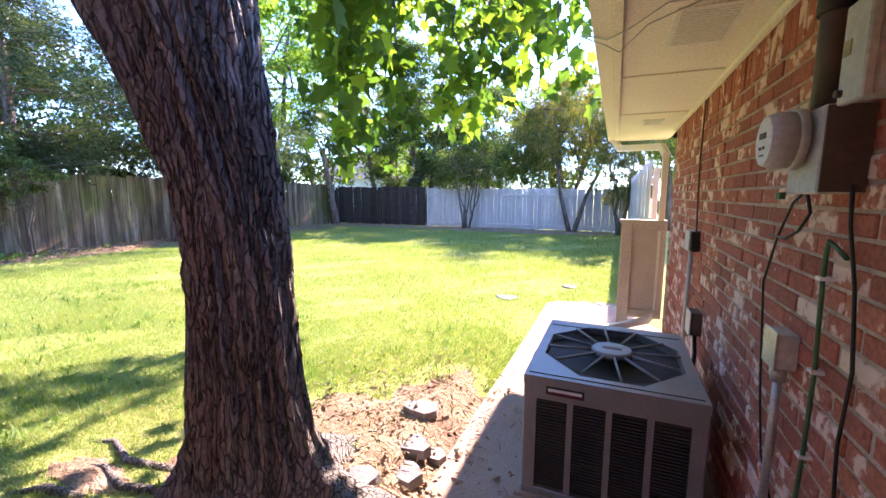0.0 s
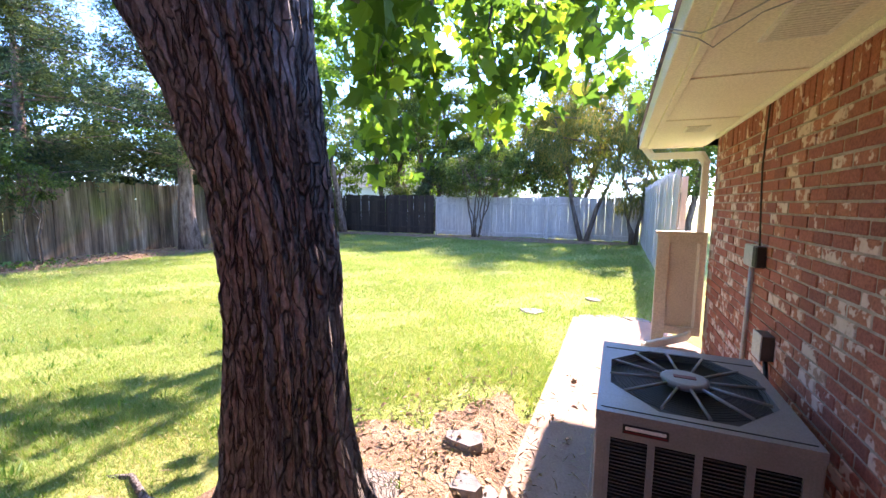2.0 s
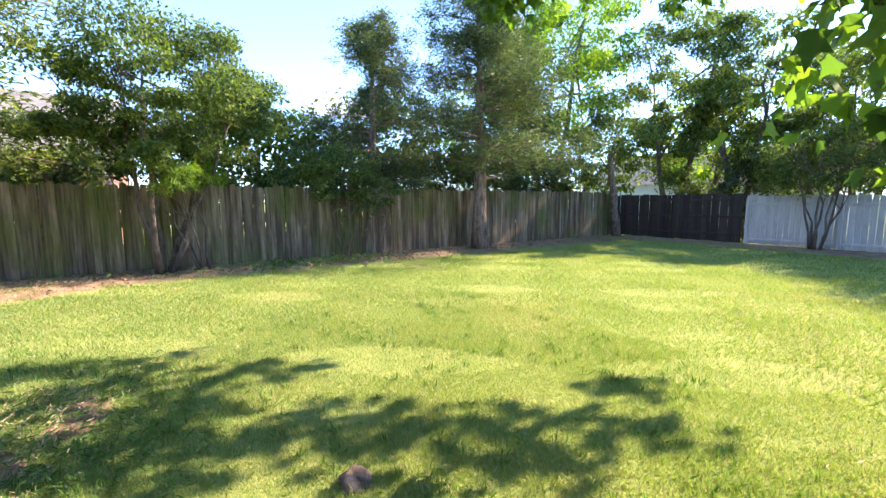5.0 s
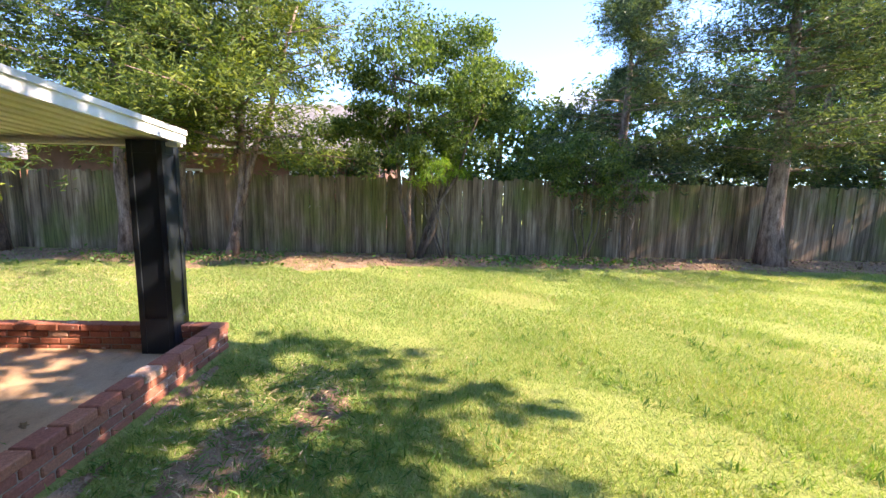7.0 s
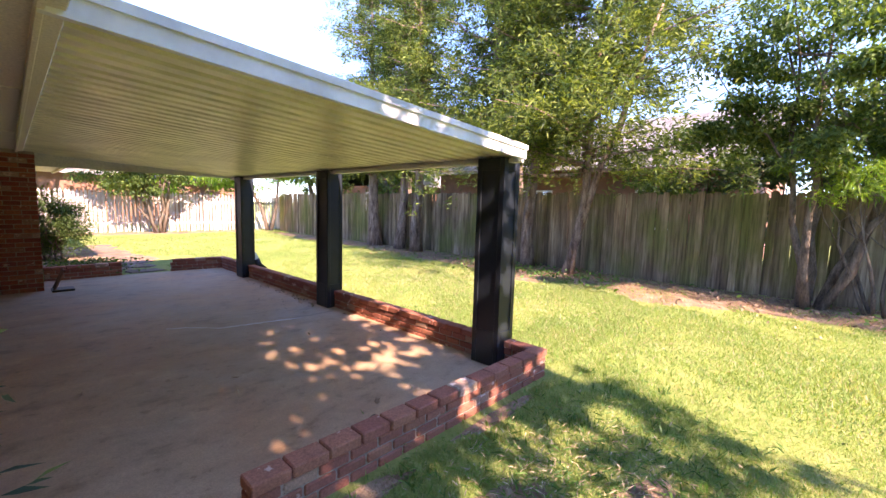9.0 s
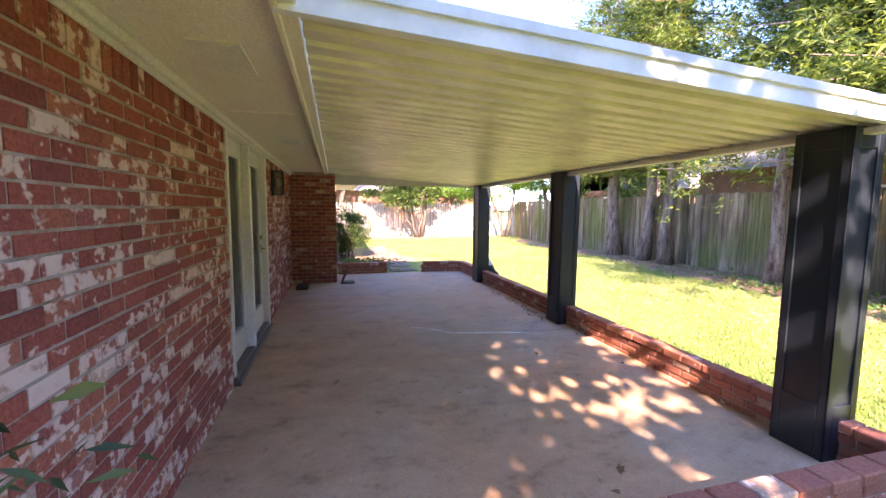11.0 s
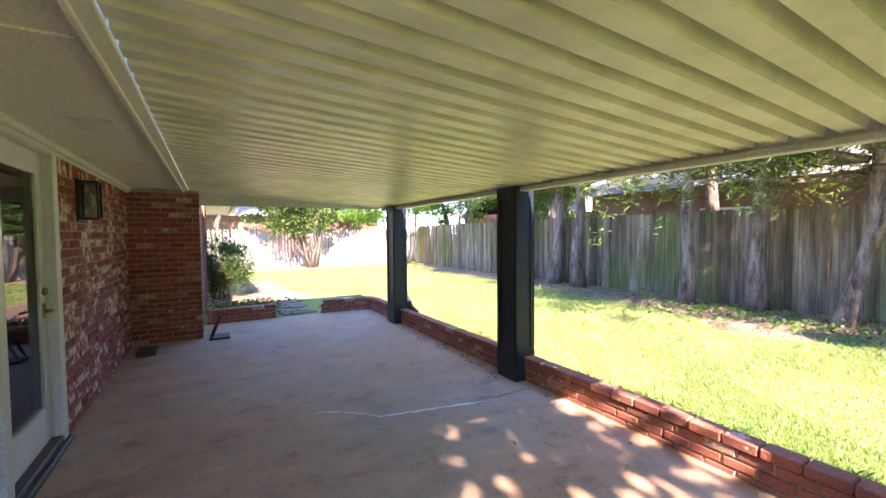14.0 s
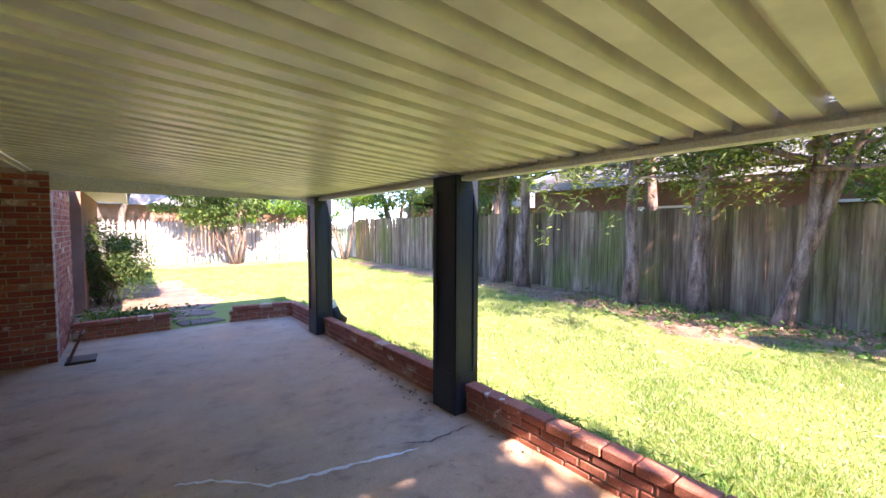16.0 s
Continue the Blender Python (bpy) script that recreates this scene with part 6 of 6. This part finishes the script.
def blades(name, x0, x1, y0, y1, n, h, w, seed, thin=0.0):
    r = np.random.RandomState(seed)
    x, y = r.uniform(x0, x1, n), r.uniform(y0, y1, n)
    s = soil_at(x, y)
    dry = np.sin(x * 1.7 + 0.6) * np.sin(y * 1.3 + 2) + 0.5 * np.sin(x * 4.3 - y * 3.7)
    keep = on_lawn(x, y) & ((s < 0.0) | (r.uniform(0, 1, n) < 0.16)) & ((dry < np.where(y < -2, 0.1, 0.6)) | (r.uniform(0, 1, n) < 0.4))
    x, y, s = x[keep], y[keep], s[keep]
    m = len(x)
    a = r.uniform(0, 2 * np.pi, m)
    hh = h * r.uniform(0.45, 1.25, m) * (0.8 + 0.3 * np.sin(x * 2.1) * np.sin(y * 2.7))
    lean = r.normal(0, 0.55, (m, 2)) * hh[:, None]
    ww = w * r.uniform(0.6, 1.3, m)
    gz = ground_z(x, y)
    v = np.zeros((m, 3, 3))
    v[:, 0] = np.stack([x - np.cos(a) * ww, y - np.sin(a) * ww, gz - 0.002], 1)
    v[:, 1] = np.stack([x + np.cos(a) * ww, y + np.sin(a) * ww, gz - 0.002], 1)
    v[:, 2] = np.stack([x + lean[:, 0], y + lean[:, 1], hh + gz], 1)
    ob = np_mesh(name, v.reshape(-1, 3), np.arange(3 * m).reshape(m, 3), M_GRASS)
    return tagged(ob, "short mown grass blades, green to straw yellow", "grass", kind="stuff")


blades("grass", -7.0, -0.6, -1.4, 4.6, 330000, 0.045, 0.0026, 1)
blades("grass", -12.6, 0.4, 4.6, 11.0, 190000, 0.05, 0.005, 2)
blades("grass", -12.6, -7.0, -4.0, 4.6, 150000, 0.05, 0.005, 3)
blades("grass", -12.6, -6.5, -12.0, -1.4, 260000, 0.05, 0.0042, 4)
blades("grass", -12.6, 0.4, 11.0, 17.2, 90000, 0.055, 0.007, 6)
blades("grass", -12.6, -3.6, -21.0, -12.0, 90000, 0.055, 0.008, 7)

# taller tufts in the near lawn
r = np.random.RandomState(41)
tx, ty = r.uniform(-7, -0.8, 800), r.uniform(-1.2, 4.4, 800)
ok = on_lawn(tx, ty) & (np.sin(tx * 2.3 + 1) * np.sin(ty * 2.9) > -0.2)
tuft = np.stack([tx[ok], ty[ok], ground_z(tx[ok], ty[ok])], 1)
tuft = np.repeat(tuft, 9, axis=0) + r.normal(0, 0.022, (9 * ok.sum(), 3)) * np.array([1, 1, 0])
tagged(leaves("grass_tufts", tuft, 0.075, THIN_LEAF, M_WEED, None, -0.9, 42, 0.15), "coarser dark green tufts in the lawn", "grass", kind="stuff")

# weeds, litter, planter greenery
def scatter(name, centre, spread, n, size, outline, material, label, category, seed, z=0.02, lift=0.03):
    r = np.random.RandomState(seed)
    p = np.stack([r.normal(centre[0], spread[0], n), r.normal(centre[1], spread[1], n), z + r.uniform(0, lift, n)], 1)
    p[:, 2] += ground_z(p[:, 0], p[:, 1])
    return tagged(leaves(name, p, size, outline, material, None, -0.2 if lift > 0.05 else 0.0, seed, 0.2), label, category, kind="stuff")


scatter("weeds", (-5.0, -0.25), (0.8, 0.5), 4200, 0.075, THIN_LEAF, M_WEED, "longer dark green weeds by the curb", "weeds", 71, 0.0, 0.05)
scatter("weeds", (-6.8, -3.2), (0.12, 0.9), 900, 0.09, THIN_LEAF, M_WEED, "long grass along the brick curb", "weeds", 72, 0.0, 0.06)
scatter("weeds", (-6.75, -6.0), (0.12, 1.0), 700, 0.09, THIN_LEAF, M_WEED, "long grass along the brick curb", "weeds", 73, 0.0, 0.06)
scatter("weeds", (-11.6, 3.4), (0.35, 1.2), 700, 0.10, OVAL_LEAF, M_WEED, "leafy weeds at the foot of the fence", "weeds", 74, 0.0, 0.12)
scatter("weeds", (-11.6, -4.8), (0.5, 1.5), 900, 0.09, OVAL_LEAF, M_WEED, "leafy weeds at the foot of the fence", "weeds", 75, 0.0, 0.1)
scatter("planter_greens", (-4.15, -9.75), (0.35, 0.2), 1600, 0.07, OVAL_LEAF, M_SHRUB, "low leafy greens in the brick planter", "plants", 76, 0.05, 0.22)
scatter("leaf_litter", (-12.0, -3.0), (0.55, 6.0), 4200, 0.07, OVAL_LEAF, M_DEADLEAF, "dry fallen leaves along the fence", "leaf litter", 77, 0.01, 0.02)
scatter("leaf_litter", (-12.0, 8.0), (0.55, 5.0), 3600, 0.07, OVAL_LEAF, M_DEADLEAF, "dry fallen leaves along the fence", "leaf litter", 78, 0.01, 0.02)
scatter("leaf_litter", (-1.1, 2.4), (0.45, 0.5), 420, 0.045, OVAL_LEAF, M_DEADLEAF, "dry fallen leaves and twigs round the maple", "leaf litter", 79, 0.015, 0.02)
scatter("leaf_litter", (-5.2, -0.5), (0.5, 0.3), 1300, 0.05, THIN_LEAF, M_STRAW, "dry straw on bare ground", "straw", 80, 0.01, 0.05)
scatter("straw", (-1.0, 2.75), (0.5, 0.6), 1500, 0.07, THIN_LEAF, M_STRAW, "dry straw and twigs on bare soil", "straw", 83, 0.01, 0.03)
scatter("straw", (-9.0, -5.0), (1.5, 2.4), 5000, 0.055, THIN_LEAF, M_STRAW, "dry straw in thin grass", "straw", 84, 0.01, 0.04)
scatter("leaf_litter", (-6.22, -5.6), (0.05, 0.8), 90, 0.05, OVAL_LEAF, M_DEADLEAF, "dry leaves along the curb on the slab", "leaf litter", 81, 0.018, 0.01)
r = random.Random(31)
for i in range(14):
    x, y = (r.uniform(-0.68, -0.4), r.uniform(2.0, 5.0)) if i < 7 else (r.uniform(-6.0, -3.4), r.uniform(-4.6, -1.8))
    lf = leaves("fallen_leaf", [(0, 0, 0.006)], 0.06, MAPLE_LEAF if i % 2 else OVAL_LEAF, M_DEADLEAF, None, 0.0, 300 + i, 0.15)
    lf.location = (x, y, -0.094 if i < 7 else 0.016)
    tagged(lf, "curled brown fallen leaf on the concrete", "leaf", "fallen leaves")

# shrub at the corner of the patio wall
nandina = thing("nandina_shrub", (-2.9, -0.7, 0.012), "dark green narrow-leaved shrub with bright new tips", "shrub")
rs = np.random.RandomState(91)
stems, pts, tips = bmesh.new(), [], []
rn = random.Random(91)
for i in range(9):
    b = (rn.uniform(-0.22, 0.12), rn.uniform(-0.2, 0.2), rn.uniform(0.45, 1.1))
    line = bent((rn.uniform(-0.06, 0.06), rn.uniform(-0.06, 0.06), -0.02), b, 4, 0.03, rn)
    merge(stems, tube(line, [0.01, 0.009, 0.007, 0.005, 0.004], 5))
    for p in line[2:]:
        pts.append(np.array(p) + rs.normal(0, 0.08, (34, 3)))
    tips.append(np.array(line[-1]) + rs.normal(0, 0.05, (3, 3)))
part("stem", stems, M_BARK_THIN, nandina)
leaves("foliage", np.concatenate(pts), 0.075, SPRAY_LEAF, M_CEDARLEAF, nandina, 0.2, 92)
for k, tip in enumerate(np.concatenate(tips)):
    leaves("new_shoot", [tip], 0.075, SPRAY_LEAF, M_LIME, nandina, 0.1, 93 + k)
